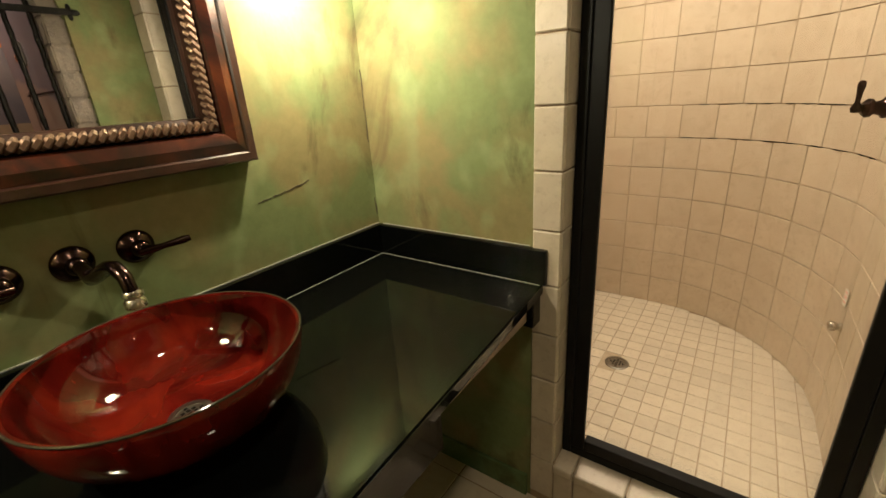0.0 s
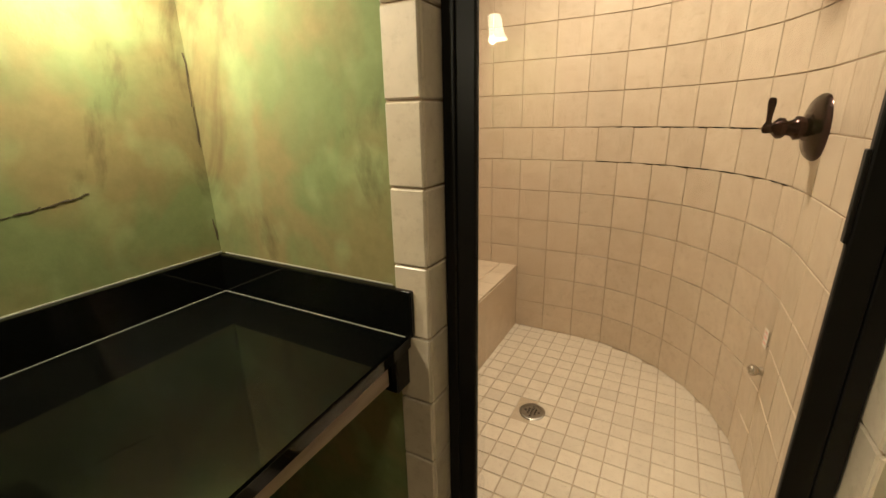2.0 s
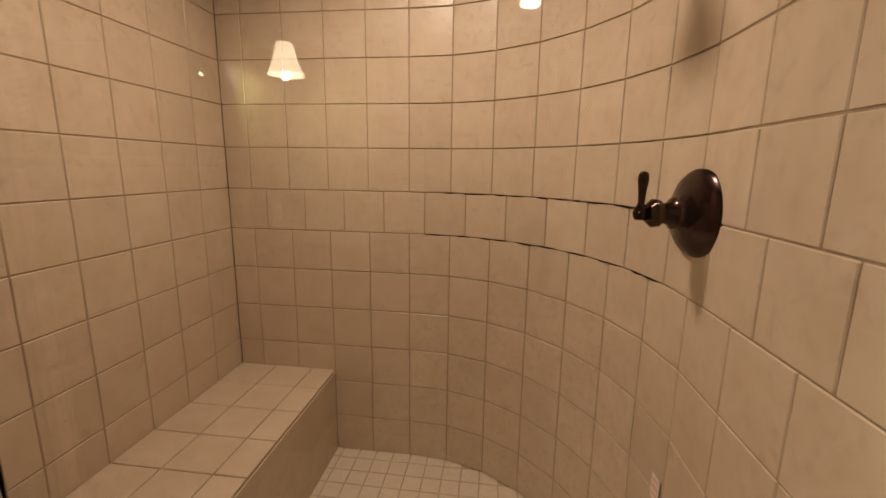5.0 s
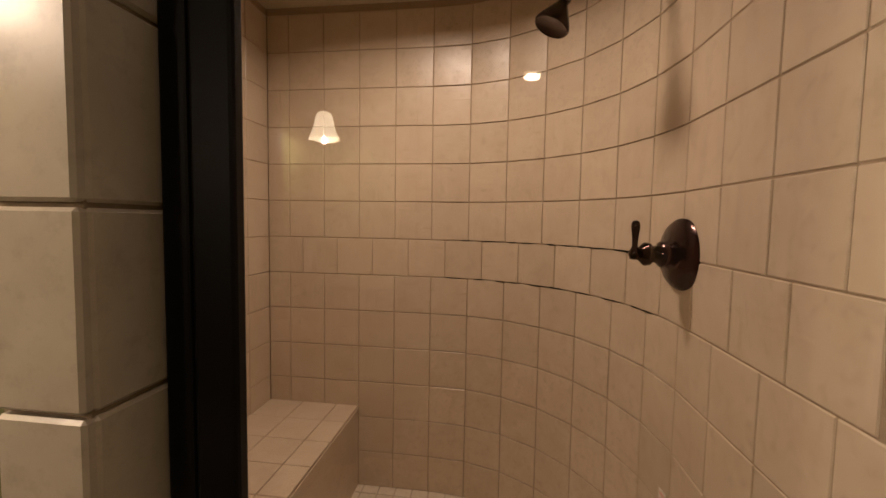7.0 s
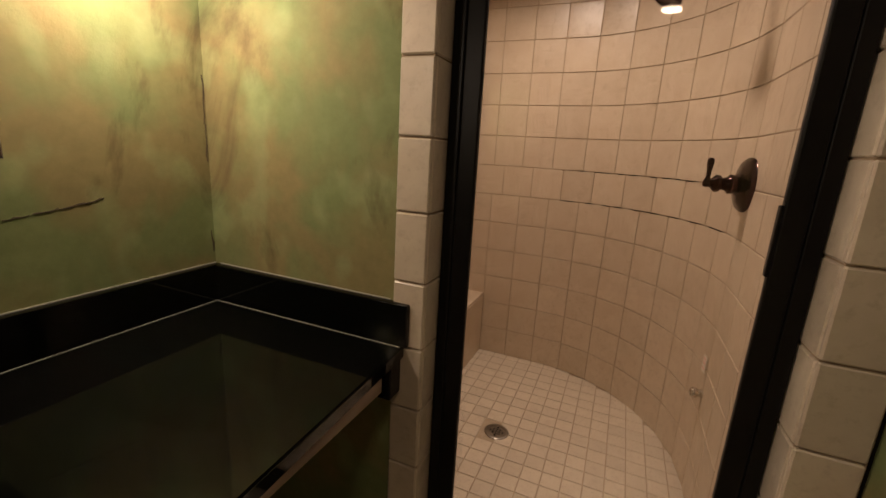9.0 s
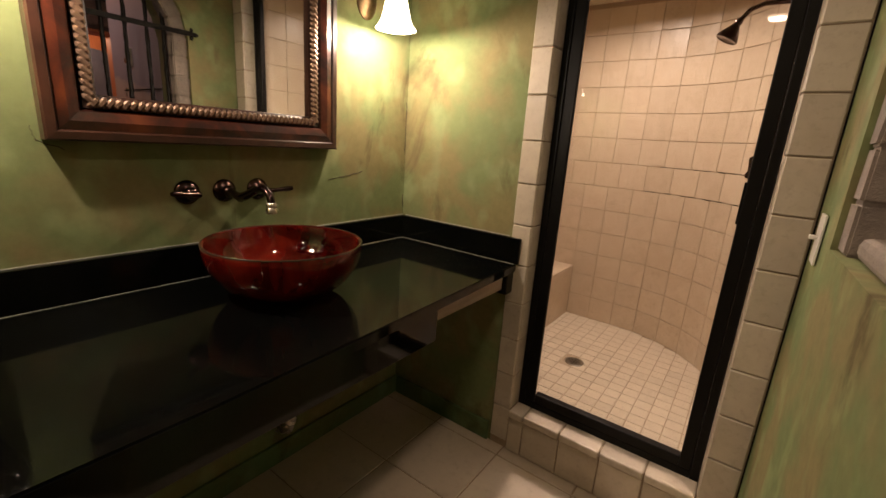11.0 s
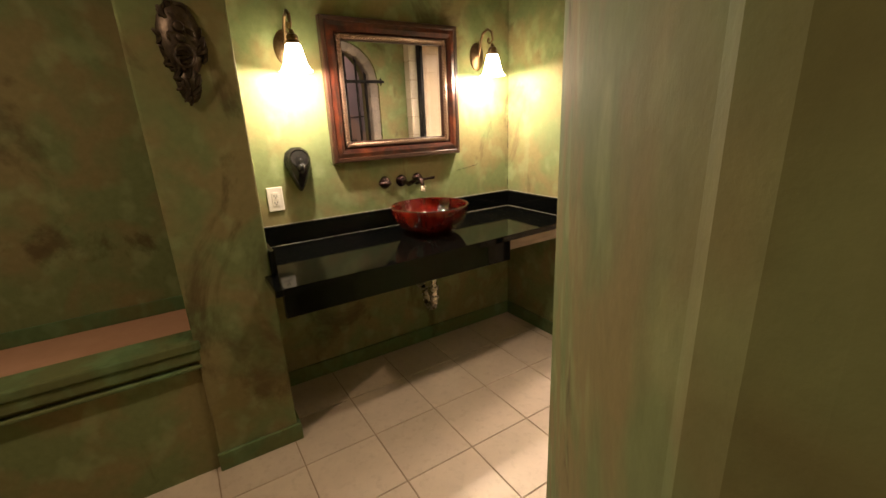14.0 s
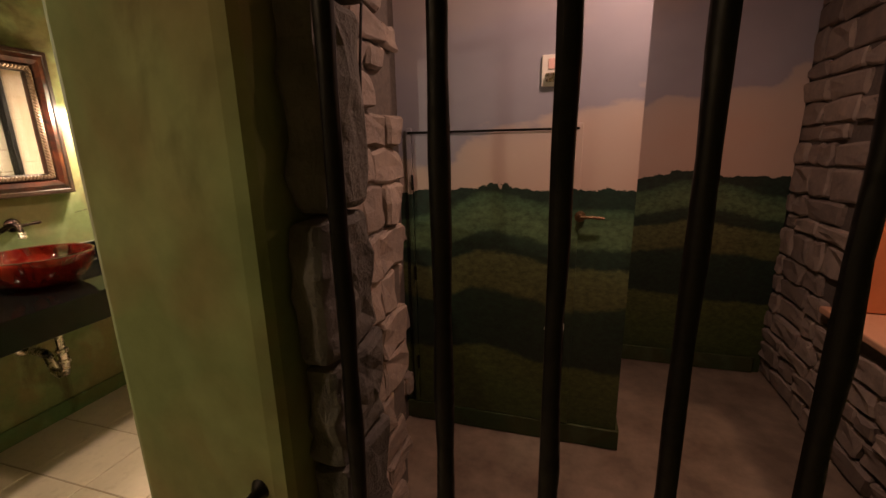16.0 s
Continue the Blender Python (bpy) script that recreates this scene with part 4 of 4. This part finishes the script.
# ---- arched barred window in the partition ----
win = thing("window_1", (X1, AY, SILL), "arched window opening with stone rim and iron bars", "window", kind="structure")
for k in range(22):
    t = bmesh.new()
    if k < 6:
        za, zb = SILL + (AZ - SILL) * k / 6, SILL + (AZ - SILL) * (k + 1) / 6
        quads = [((AY + AR - 0.078, za), (AY + AR - 0.001, za), (AY + AR - 0.001, zb), (AY + AR - 0.078, zb))]
    elif k < 12:
        za, zb = SILL + (AZ - SILL) * (k - 6) / 6, SILL + (AZ - SILL) * (k - 5) / 6
        quads = [((AY - AR + 0.001, za), (AY - AR + 0.078, za), (AY - AR + 0.078, zb), (AY - AR + 0.001, zb))]
    else:
        a0, a1 = math.pi * (k - 12) / 10, math.pi * (k - 11) / 10
        ri, ro = AR - 0.078, AR - 0.002
        quads = [((AY + ri * math.cos(a0), AZ + ri * math.sin(a0)), (AY + ro * math.cos(a0), AZ + ro * math.sin(a0)), (AY + ro * math.cos(a1), AZ + ro * math.sin(a1)), (AY + ri * math.cos(a1), AZ + ri * math.sin(a1)))]
    f = t.faces.new([t.verts.new((X1 + 0.012 + rnd.uniform(0, 0.006), y, z)) for y, z in quads[0]])
    g = bmesh.ops.extrude_face_region(t, geom=[f])
    bmesh.ops.translate(t, vec=(0.10, 0, 0), verts=[v for v in g["geom"] if isinstance(v, bmesh.types.BMVert)])
    bmesh.ops.bevel(t, geom=t.edges[:], offset=0.006, segments=2, affect="EDGES")
    part("rim_stone", t, STONE, win)
part("sill_stone", box(X1 + 0.03, 0.70, AY - AR + 0.08, AY + AR - 0.08, SILL + 0.0005, SILL + 0.045, 0.015), STONE, win, "rough crumbling stone sill")


def knobbly(x, y, z0, z1, r, seed, twist=False):
    rr = random.Random(seed)
    n = 36
    pts, rad = [], []
    for k in range(n + 1):
        pts.append((x + rr.uniform(-1, 1) * r * 0.12, y + rr.uniform(-1, 1) * r * 0.12, z0 + (z1 - z0) * k / n))
        rad.append(r * rr.uniform(0.86, 1.14))
    return tube(pts, rad, 9)


for k, y in enumerate((0.355, 0.455, 0.555, 0.655, 0.755, 0.835)):
    top = AZ + math.sqrt(max(0.0, (AR - 0.07) ** 2 - (y - AY) ** 2))
    part("bar", knobbly(X1 + 0.075, y, SILL + 0.03, top, 0.010, 40 + k), IRON, win, smooth=True)
strap = part("strap", box(X1 - 0.007, X1 - 0.001, AY - AR - 0.04, 0.955, 1.742, 1.768, 0.002), IRON, win, "flat iron strap with leaf end")
bm = lathe([(0, 0.006), (0.010, 0.004), (0.012, 0), (0, 0)], (X1 - 0.001, 0.968, 1.755), (-1, 0, 0), 10, 1.0, 1.6)
for dz in (-1, 1):
    lathe([(0, 0.006), (0.007, 0.004), (0.009, 0), (0, 0)], (X1 - 0.001, 0.950, 1.755 + dz * 0.018), (-1, 0, 0), 10, 1.6, 1.0, bm=bm)
part("leaf_end", bm, IRON, win, smooth=True)

# ---- gate to the painted room ----
gate = thing("barred_gate", (1.65, -0.59, 0), "black wrought iron gate of knobbly upright bars", "gate")
for k in range(8):
    part("bar", knobbly(1.325 + 0.0800 * k, -0.60, 0.03, 2.10, 0.0072, 70 + k), IRON, gate, smooth=True)
part("bottom_rail", box(1.318, 1.97, -0.606, -0.594, 0.05, 0.08, 0.003), IRON, gate)
part("top_rail", box(1.318, 1.97, -0.606, -0.594, 2.05, 2.08, 0.003), IRON, gate)
pier = thing("stone_gate_jamb", (1.30, -0.52, 0), "rough grey stone jamb beside the iron gate, darkened for shade", "jamb", kind="structure")
z = 0.0
rnd = random.Random(11)
while z < 2.12:
    h = min(rnd.uniform(0.10, 0.26), 2.135 - z)
    if 2.135 - z - h < 0.08:
        h = 2.135 - z
    x0j, x1j = 1.270, 1.306 + rnd.uniform(-0.006, 0.006)
    t = box(x0j, x1j, -0.588 + rnd.uniform(-0.005, 0.005), -0.50, z + 0.002, z + h - 0.002, 0.008)
    bmesh.ops.subdivide_edges(t, edges=t.edges[:], cuts=5, use_grid_fill=True)
    for v in t.verts:
        v.co += Vector((0, 1, 0)) * 0.007 * noise.noise(v.co * 60) + Vector((1, 0, 0)) * 0.004 * noise.noise(v.co * 70)
        v.co += Vector((0, 1, 0)) * 0.014 * noise.noise(v.co * 22) + Vector((1, 0, 0)) * 0.006 * noise.noise(v.co * 25 + Vector((7, 0, 0)))
    part("stone", t, STONE_SHADED, pier)
    z += h
hook = thing("door_stop", (1.236, -0.62, 1.12), "small dark metal knob on the plaster by the gate", "knob")
part("stem", lathe([(0, 0), (0.010, 0), (0.007, 0.004), (0.0045, 0.008), (0.0045, 0.018), (0, 0.018)], (1.236, -0.6205, 1.120), (0, -1, 0), 14), IRON, hook, smooth=True)
part("cap", lathe([(0, 0), (0.006, 0), (0.011, 0.005), (0.010, 0.010), (0.004, 0.013), (0, 0.013)], (1.236, -0.6385, 1.120), (0, -1, 0), 14), IRON, hook, smooth=True)

# things on the painted wall
d2 = thing("painted_door", (1.15, 0.995, 0.1), "flush door painted over with the landscape, closed", "door", kind="structure")
part("leaf", box(0.80, 1.505, 0.988, 0.9995, 0.104, 1.47, 0.002), MURAL, d2)
bm = box(0.772, 0.797, 0.984, 0.9995, 0.104, 1.50, 0.003)
box(1.508, 1.545, 0.984, 0.9995, 0.104, 1.50, 0.003, bm=bm)
part("casing", bm, MURAL, d2, "casing painted like the wall")
part("top_gap", box(0.78, 1.53, 0.981, 0.9875, 1.473, 1.483, 0.001), IRON, d2, "thin black rod above the door")
hnd = part("handle", lathe([(0, 0), (0.024, 0), (0.022, 0.006), (0.010, 0.010), (0.008, 0.030), (0, 0.030)], (1.55, 0.9875, 1.115), (0, -1, 0), 18), ANTIQUE, d2, smooth=True)
part("lever", tube([(1.55, 0.958, 1.115), (1.60, 0.953, 1.117), (1.645, 0.958, 1.113)], [0.007, 0.006, 0.006]), ANTIQUE, hnd, smooth=True)
for z in (0.30, 0.78, 1.22):
    part("hinge", lathe([(0, 0), (0.006, 0), (0.006, 0.07), (0, 0.07)], (0.798, 0.980, z), seg=10), IRON, d2)
alarm = thing("wall_alarm", (1.40, 0.99, 1.83), "white wall-mounted alarm plate with a lens", "alarm")
part("plate", box(1.37, 1.455, 0.985, 0.9995, 1.645, 1.765, 0.003), WHITE, alarm)
part("lens", box(1.385, 1.44, 0.968, 0.9845, 1.66, 1.695, 0.004), NICKEL, alarm, "clear lens")
part("grille", box(1.395, 1.43, 0.980, 0.9846, 1.71, 1.75, 0.002), STICKER, alarm, "reddish grille")
tag = thing("paper_tag", (1.475, 0.985, 0.585), "small pale paper tag hung on the painted door", "tag")
bm = box(-0.042, 0.042, -0.0012, 0, -0.03, 0.03)
bm.transform(Matrix.Translation((1.467, 0.9868, 0.60)) @ Matrix.Rotation(radians(14), 4, "Y"))
part("paper", bm, WHITE, tag)
cord = thing("hanging_cord", (1.05, -0.1, 1.6), "thin dark cable hanging against the stone wall", "cable")
part("cord_line", tube([(0.940, 0.33, 2.3), (0.942, 0.30, 2.0), (0.944, 0.25, 1.80), (0.945, 0.22, 1.65), (0.944, 0.21, 1.55)], 0.004), IRON, cord, smooth=True)

# old cracks in the plaster
rnd = random.Random(21)


def crack(wall, pts, r):
    t = bmesh.new()
    for a, c in zip(pts, pts[1:]):
        a, c = Vector(a), Vector(c)
        n = 5
        run = [a.lerp(c, k / n) + Vector((0, rnd.uniform(-1, 1), rnd.uniform(-1, 1))) * 0.0022 for k in range(n + 1)]
        tube(run, [r * rnd.uniform(0.3, 1.0) for k in range(n + 1)], 6, bm=t)
    part("crack", t, STAIN, bpy.data.objects[wall], "dark brown crack")


STAIN = grainy("brown_stain", (0.07, 0.05, 0.022), (0.035, 0.025, 0.012), 40)
crack("wall_west", [(X0, 0.775, 1.098), (X0, 0.815, 1.105), (X0, 0.86, 1.112), (X0, 0.905, 1.118), (X0, 0.94, 1.126)], 0.0024)
crack("wall_west", [(X0, 0.02, 1.19), (X0, -0.03, 1.21), (X0, -0.035, 1.24)], 0.0014)
crack("wall_west", [(X0, 1.196, 1.42), (X0, 1.195, 1.30), (X0, 1.196, 1.20)], 0.0022)
crack("wall_west", [(X0, 1.194, 1.02), (X0, 1.196, 0.96)], 0.0035)

# ---- stones, tiles and other repeated pieces ----


def shared_block(name, w, d, h, mat, bev, n=1, rough=0.0, seed=0):
    """Meshes of a block w x d x h centred on its front face (front at y = 0, body behind it)."""
    out = []
    for k in range(n):
        t = box(-w / 2, w / 2, 0, d, -h / 2, h / 2, bev, seg=1)
        if rough:
            bmesh.ops.subdivide_edges(t, edges=[e for e in t.edges if e.calc_length() > 0.3 * min(w, h)], cuts=1, use_grid_fill=True)
            for v in t.verts:
                if v.co.y < d * 0.5:
                    v.co += rough * Vector((noise.noise(v.co * 9 + Vector((k * 5.1, seed, 0))), noise.noise(v.co * 14 + Vector((0, k * 3.3, seed))), noise.noise(v.co * 11 + Vector((seed, 0, k * 2.7)))))
        out.append(finish(name, t, mat))
    return out


def piece(name, mesh, parent, m):
    ob = new(name, mesh)
    ob.parent = parent
    ob.matrix_basis = m if parent is None else Matrix.Translation(-PLACE[parent.name]) @ m
    return ob


def obj(name):
    return bpy.data.objects[name]


rnd = random.Random(3)
P = 0.1565
WT = shared_block("tile", P - 0.003, 0.008, P - 0.003, WALL_TILE, 0.0018)[0]
CUT = shared_block("tile", 0.098 - 0.003, 0.008, P - 0.003, WALL_TILE, 0.0018)[0]
rows = int((SH_CEIL - SH_FLOOR) / P) + 1


def jitter():
    return Matrix.Rotation(radians(rnd.uniform(-0.35, 0.35)), 4, "Z") @ Matrix.Rotation(radians(rnd.uniform(-0.35, 0.35)), 4, "X")


# straight wall over the bench
wall = obj("shower_wall_west")
for r in range(rows):
    z = SH_FLOOR + P * (r + 0.5)
    if z + P / 2 > SH_CEIL + 0.08 or z + P / 2 < BENCH:
        continue
    y = SHB - P / 2
    while y > SHF:
        piece("tile", WT, wall, Matrix.Translation((SHL, y, z)) @ Matrix.Rotation(radians(90), 4, "Z") @ jitter())
        y -= P
# back and round wall, along the curve
seg = [Vector(p) for p in CURVE]
lens = [0.0]
for a, c in zip(seg, seg[1:]):
    lens.append(lens[-1] + (c - a).length)


def along(s):
    for k in range(len(seg) - 1):
        if s <= lens[k + 1] or k == len(seg) - 2:
            f = (s - lens[k]) / (lens[k + 1] - lens[k])
            return seg[k].lerp(seg[k + 1], f)


wall = obj("shower_wall_round")
for r in range(rows):
    z = SH_FLOOR + P * (r + 0.5)
    if z + P / 2 > SH_CEIL + 0.08:
        continue
    s = P / 2
    if r != 6:
        s = 0.098 + P / 2
        piece("tile", CUT, wall, Matrix.Translation((SHL + 0.049, SHB, z)))
    while s < lens[-1] - P * 0.3:
        a, c = along(s - P / 2), along(min(s + P / 2, lens[-1]))
        d = (c - a).normalized()
        p = (a + c) / 2
        piece("tile", WT, wall, Matrix.Translation((p.x, p.y, z)) @ Matrix.Rotation(math.atan2(d.y, d.x), 4, "Z") @ jitter())
        s += P
# bench top: slabs
bt = shared_block("tile", P - 0.003, 0.008, P - 0.003, WALL_TILE, 0.002)[0]
bn = shared_block("tile", 0.095, 0.008, P - 0.003, WALL_TILE, 0.002)[0]
y = SHB - P / 2
while y > SHF + 0.05:
    for x, me in ((SHL + P / 2, bt), (SHL + 1.5 * P, bt), (SHL + 2 * P + 0.049, bn)):
        piece("tile", me, obj("shower_bench"), Matrix.Translation((x, y, BENCH)) @ Matrix.Rotation(radians(-90), 4, "X"))
    y -= P
# mosaic floor: nearest pieces singly, the rest joined
Q = 0.0726
MT = shared_block("tile", Q - 0.0045, 0.006, Q - 0.0045, MOSAIC, 0.0015)[0]
rest = bmesh.new()
count = 0
ys = SHF + 0.035 + Q / 2
while ys < SHB + 0.02:
    x = -0.8086 + Q / 2
    while x < SHR + 0.02:
        inside = x < EX or ys < EY or ((x - EX) / EA) ** 2 + ((ys - EY) / EB) ** 2 < 1.06
        if inside and math.hypot(x + 0.450, ys - 1.960) > 0.05:
            if count < 300 and ys < 2.25:
                piece("tile", MT, obj("shower_floor"), Matrix.Translation((x, ys, SH_FLOOR)) @ Matrix.Rotation(radians(-90), 4, "X"))
                count += 1
            else:
                box(x - Q / 2 + 0.00225, x + Q / 2 - 0.00225, ys - Q / 2 + 0.00225, ys + Q / 2 - 0.00225, SH_FLOOR - 0.006, SH_FLOOR, 0.0012, bm=rest, seg=1)
        x += Q
    ys += Q
m = part("mosaic", rest, MOSAIC, obj("shower_floor"), "cream mosaic tiles")
m["kind"] = "stuff"
# doorway edge tiles
jamb = obj("shower_jamb")
ET = {}


def edge_tile(w, h, d=0.012):
    k = (round(w, 4), round(h, 4))
    if k not in ET:
        ET[k] = shared_block("tile", w - 0.004, d, h - 0.004, TRIM_TILE, 0.003)[0]
    return ET[k]


J = 0.157
z = 0.192 - J
wl, wr = 0.081, X1 - 0.005 - DR
while z < DOOR_TOP + 0.05:
    piece("tile", edge_tile(wl, J), jamb, Matrix.Translation((DL - 0.0405, Y0 - 0.009, z + J / 2)) @ jitter())
    piece("tile", edge_tile(wr, J), jamb, Matrix.Translation((DR + wr / 2, Y0 - 0.009, z + J / 2)) @ jitter())
    if z > CURB - 0.02:
        for x, a in ((DL, 90), (DR, -90)):
            piece("tile", edge_tile(0.145, J), jamb, Matrix.Translation((x + (0.0005 if a > 0 else -0.0005), Y0 + 0.07, z + J / 2)) @ Matrix.Rotation(radians(a), 4, "Z"))
    z += J
curb = obj("shower_curb")
x = DL + 0.035
k = 0
cuts = [DL, -0.40, -0.245, -0.09, 0.065, DR]
for a, c in zip(cuts, cuts[1:]):
    piece("tile", edge_tile(c - a, 0.16), curb, Matrix.Translation(((a + c) / 2, Y0 - 0.010, 0.081)))
cap = {}
for a, c in zip(cuts, cuts[1:]):
    t = box(a + 0.002, c - 0.002, Y0 - 0.022, Y0 + 0.075, 0.165, CURB + 0.002, 0.007)
    part("cap_tile", t, TRIM_TILE, curb)
# washroom floor tiles on the 0.327 m grid
F = 0.327
FT = shared_block("tile", F - 0.005, 0.010, F - 0.005, FLOOR_TILE, 0.002)[0]
fl = obj("floor")
for i in range(-3, 6):
    for j in range(-9, 2):
        x, y = -0.477 + F * (i + 0.5), 0.810 + F * (j + 0.5)
        if y + F / 2 > Y0 + 0.03 or x > 1.32 or x + F / 2 < X0 or (x - 0.365) * 0.67 + (y - 0.1) * 0.74 > 0.12 and x > X1 + 0.05:
            continue
        piece("tile", FT, fl, Matrix.Translation((x, y, 0)) @ Matrix.Rotation(radians(-90), 4, "X"))
for i in range(-2, 3):
    x = -0.477 + F * (i + 0.5)
    part("tile_strip", box(x - F / 2 + 0.003, x + F / 2 - 0.003, 1.140, 1.205, -0.01, 0, 0.002, seg=1), FLOOR_TILE, fl)
# stone veneer of the painted room
VEN = {}
for wq in (0.12, 0.17, 0.22, 0.28):
    for hq in (0.085, 0.115, 0.155):
        VEN[(wq, hq)] = shared_block("stone", wq - 0.008, 0.05, hq - 0.007, STONE, 0.010, 3, 0.022, wq * 10 + hq)


def veneer(parent, origin, direction, length, z0, z1, skip=None):
    z = z0
    ang = math.atan2(direction[1], direction[0])
    while z < z1 - 0.03:
        h = rnd.choice((0.085, 0.115, 0.115, 0.155))
        s = -rnd.uniform(0, 0.1)
        while s < length - 0.04:
            w = rnd.choice((0.12, 0.17, 0.22, 0.28))
            c = s + w / 2
            if not (skip and skip(c, z + h / 2)) and c - w / 2 > -0.11 and c + w / 2 < length + 0.06:
                p = Vector((origin[0] + direction[0] * c, origin[1] + direction[1] * c, z + h / 2))
                sink = rnd.uniform(-0.006, 0.014)
                nrm = Vector((-direction[1], direction[0], 0))
                piece("stone", rnd.choice(VEN[(w, h)]), parent, Matrix.Translation(p + nrm * sink) @ Matrix.Rotation(ang, 4, "Z"))
            s += w
        z += h


slab = box(0.7205, 0.728, 0.12, AY - AR, 0, CEIL)
box(0.7205, 0.728, AY + AR, 1.0, 0, CEIL, bm=slab)
box(0.7205, 0.728, AY - AR, AY + AR, 0, SILL, bm=slab)
box(0.7205, 0.728, AY - AR, AY + AR, AZ + AR, CEIL, bm=slab)
wing = structure("stone_wing_wall", box(0.729, 0.888, 0.10, 0.555, 0, CEIL), MORTAR, "rough brown-grey stone wing wall in warm light", "wall")
veneer(wing, (0.915, 0.10), (0, 1), 0.455, 0.0, 2.42)
sw_ = structure("stone_wall_cell_west", slab, MORTAR, "rough brown-grey stone veneer wall in warm light", "wall")
veneer(sw_, (0.755, 0.12), (0, 1), 0.87, 0.0, 2.42, lambda c, z: abs(0.12 + c - AY) < AR + 0.02 and SILL < z < AZ + AR)
veneer(obj("wall_cell_east"), (2.69, 1.95), (0, -1), 2.3, 0.0, 2.42, lambda c, z: 0.50 < 1.95 - c < 1.40 and 0.58 < z < 2.08)

# cracked dark joints across the round wall
for z, s0, s1 in ((SH_FLOOR + 7 * P, 0.85, 1.60), (SH_FLOOR + 6 * P, 0.78, 1.72)):
    t = bmesh.new()
    s = s0
    while s < s1:
        L = rnd.uniform(0.03, 0.10)
        q = [along(s + L * k / 4) for k in range(5)]
        pts = [(v.x - 0.003 * (v.x - EX), v.y - 0.003 * (v.y - EY), z + rnd.uniform(-0.0012, 0.0012)) for v in q]
        tube(pts, [0.0006, 0.0022, 0.0026, 0.002, 0.0006], 6, bm=t)
        s += L + rnd.uniform(0.0, 0.05)
    part("cracked_joint", t, DARK_SLOT, obj("shower_wall_round"), "dark cracked grout joint")
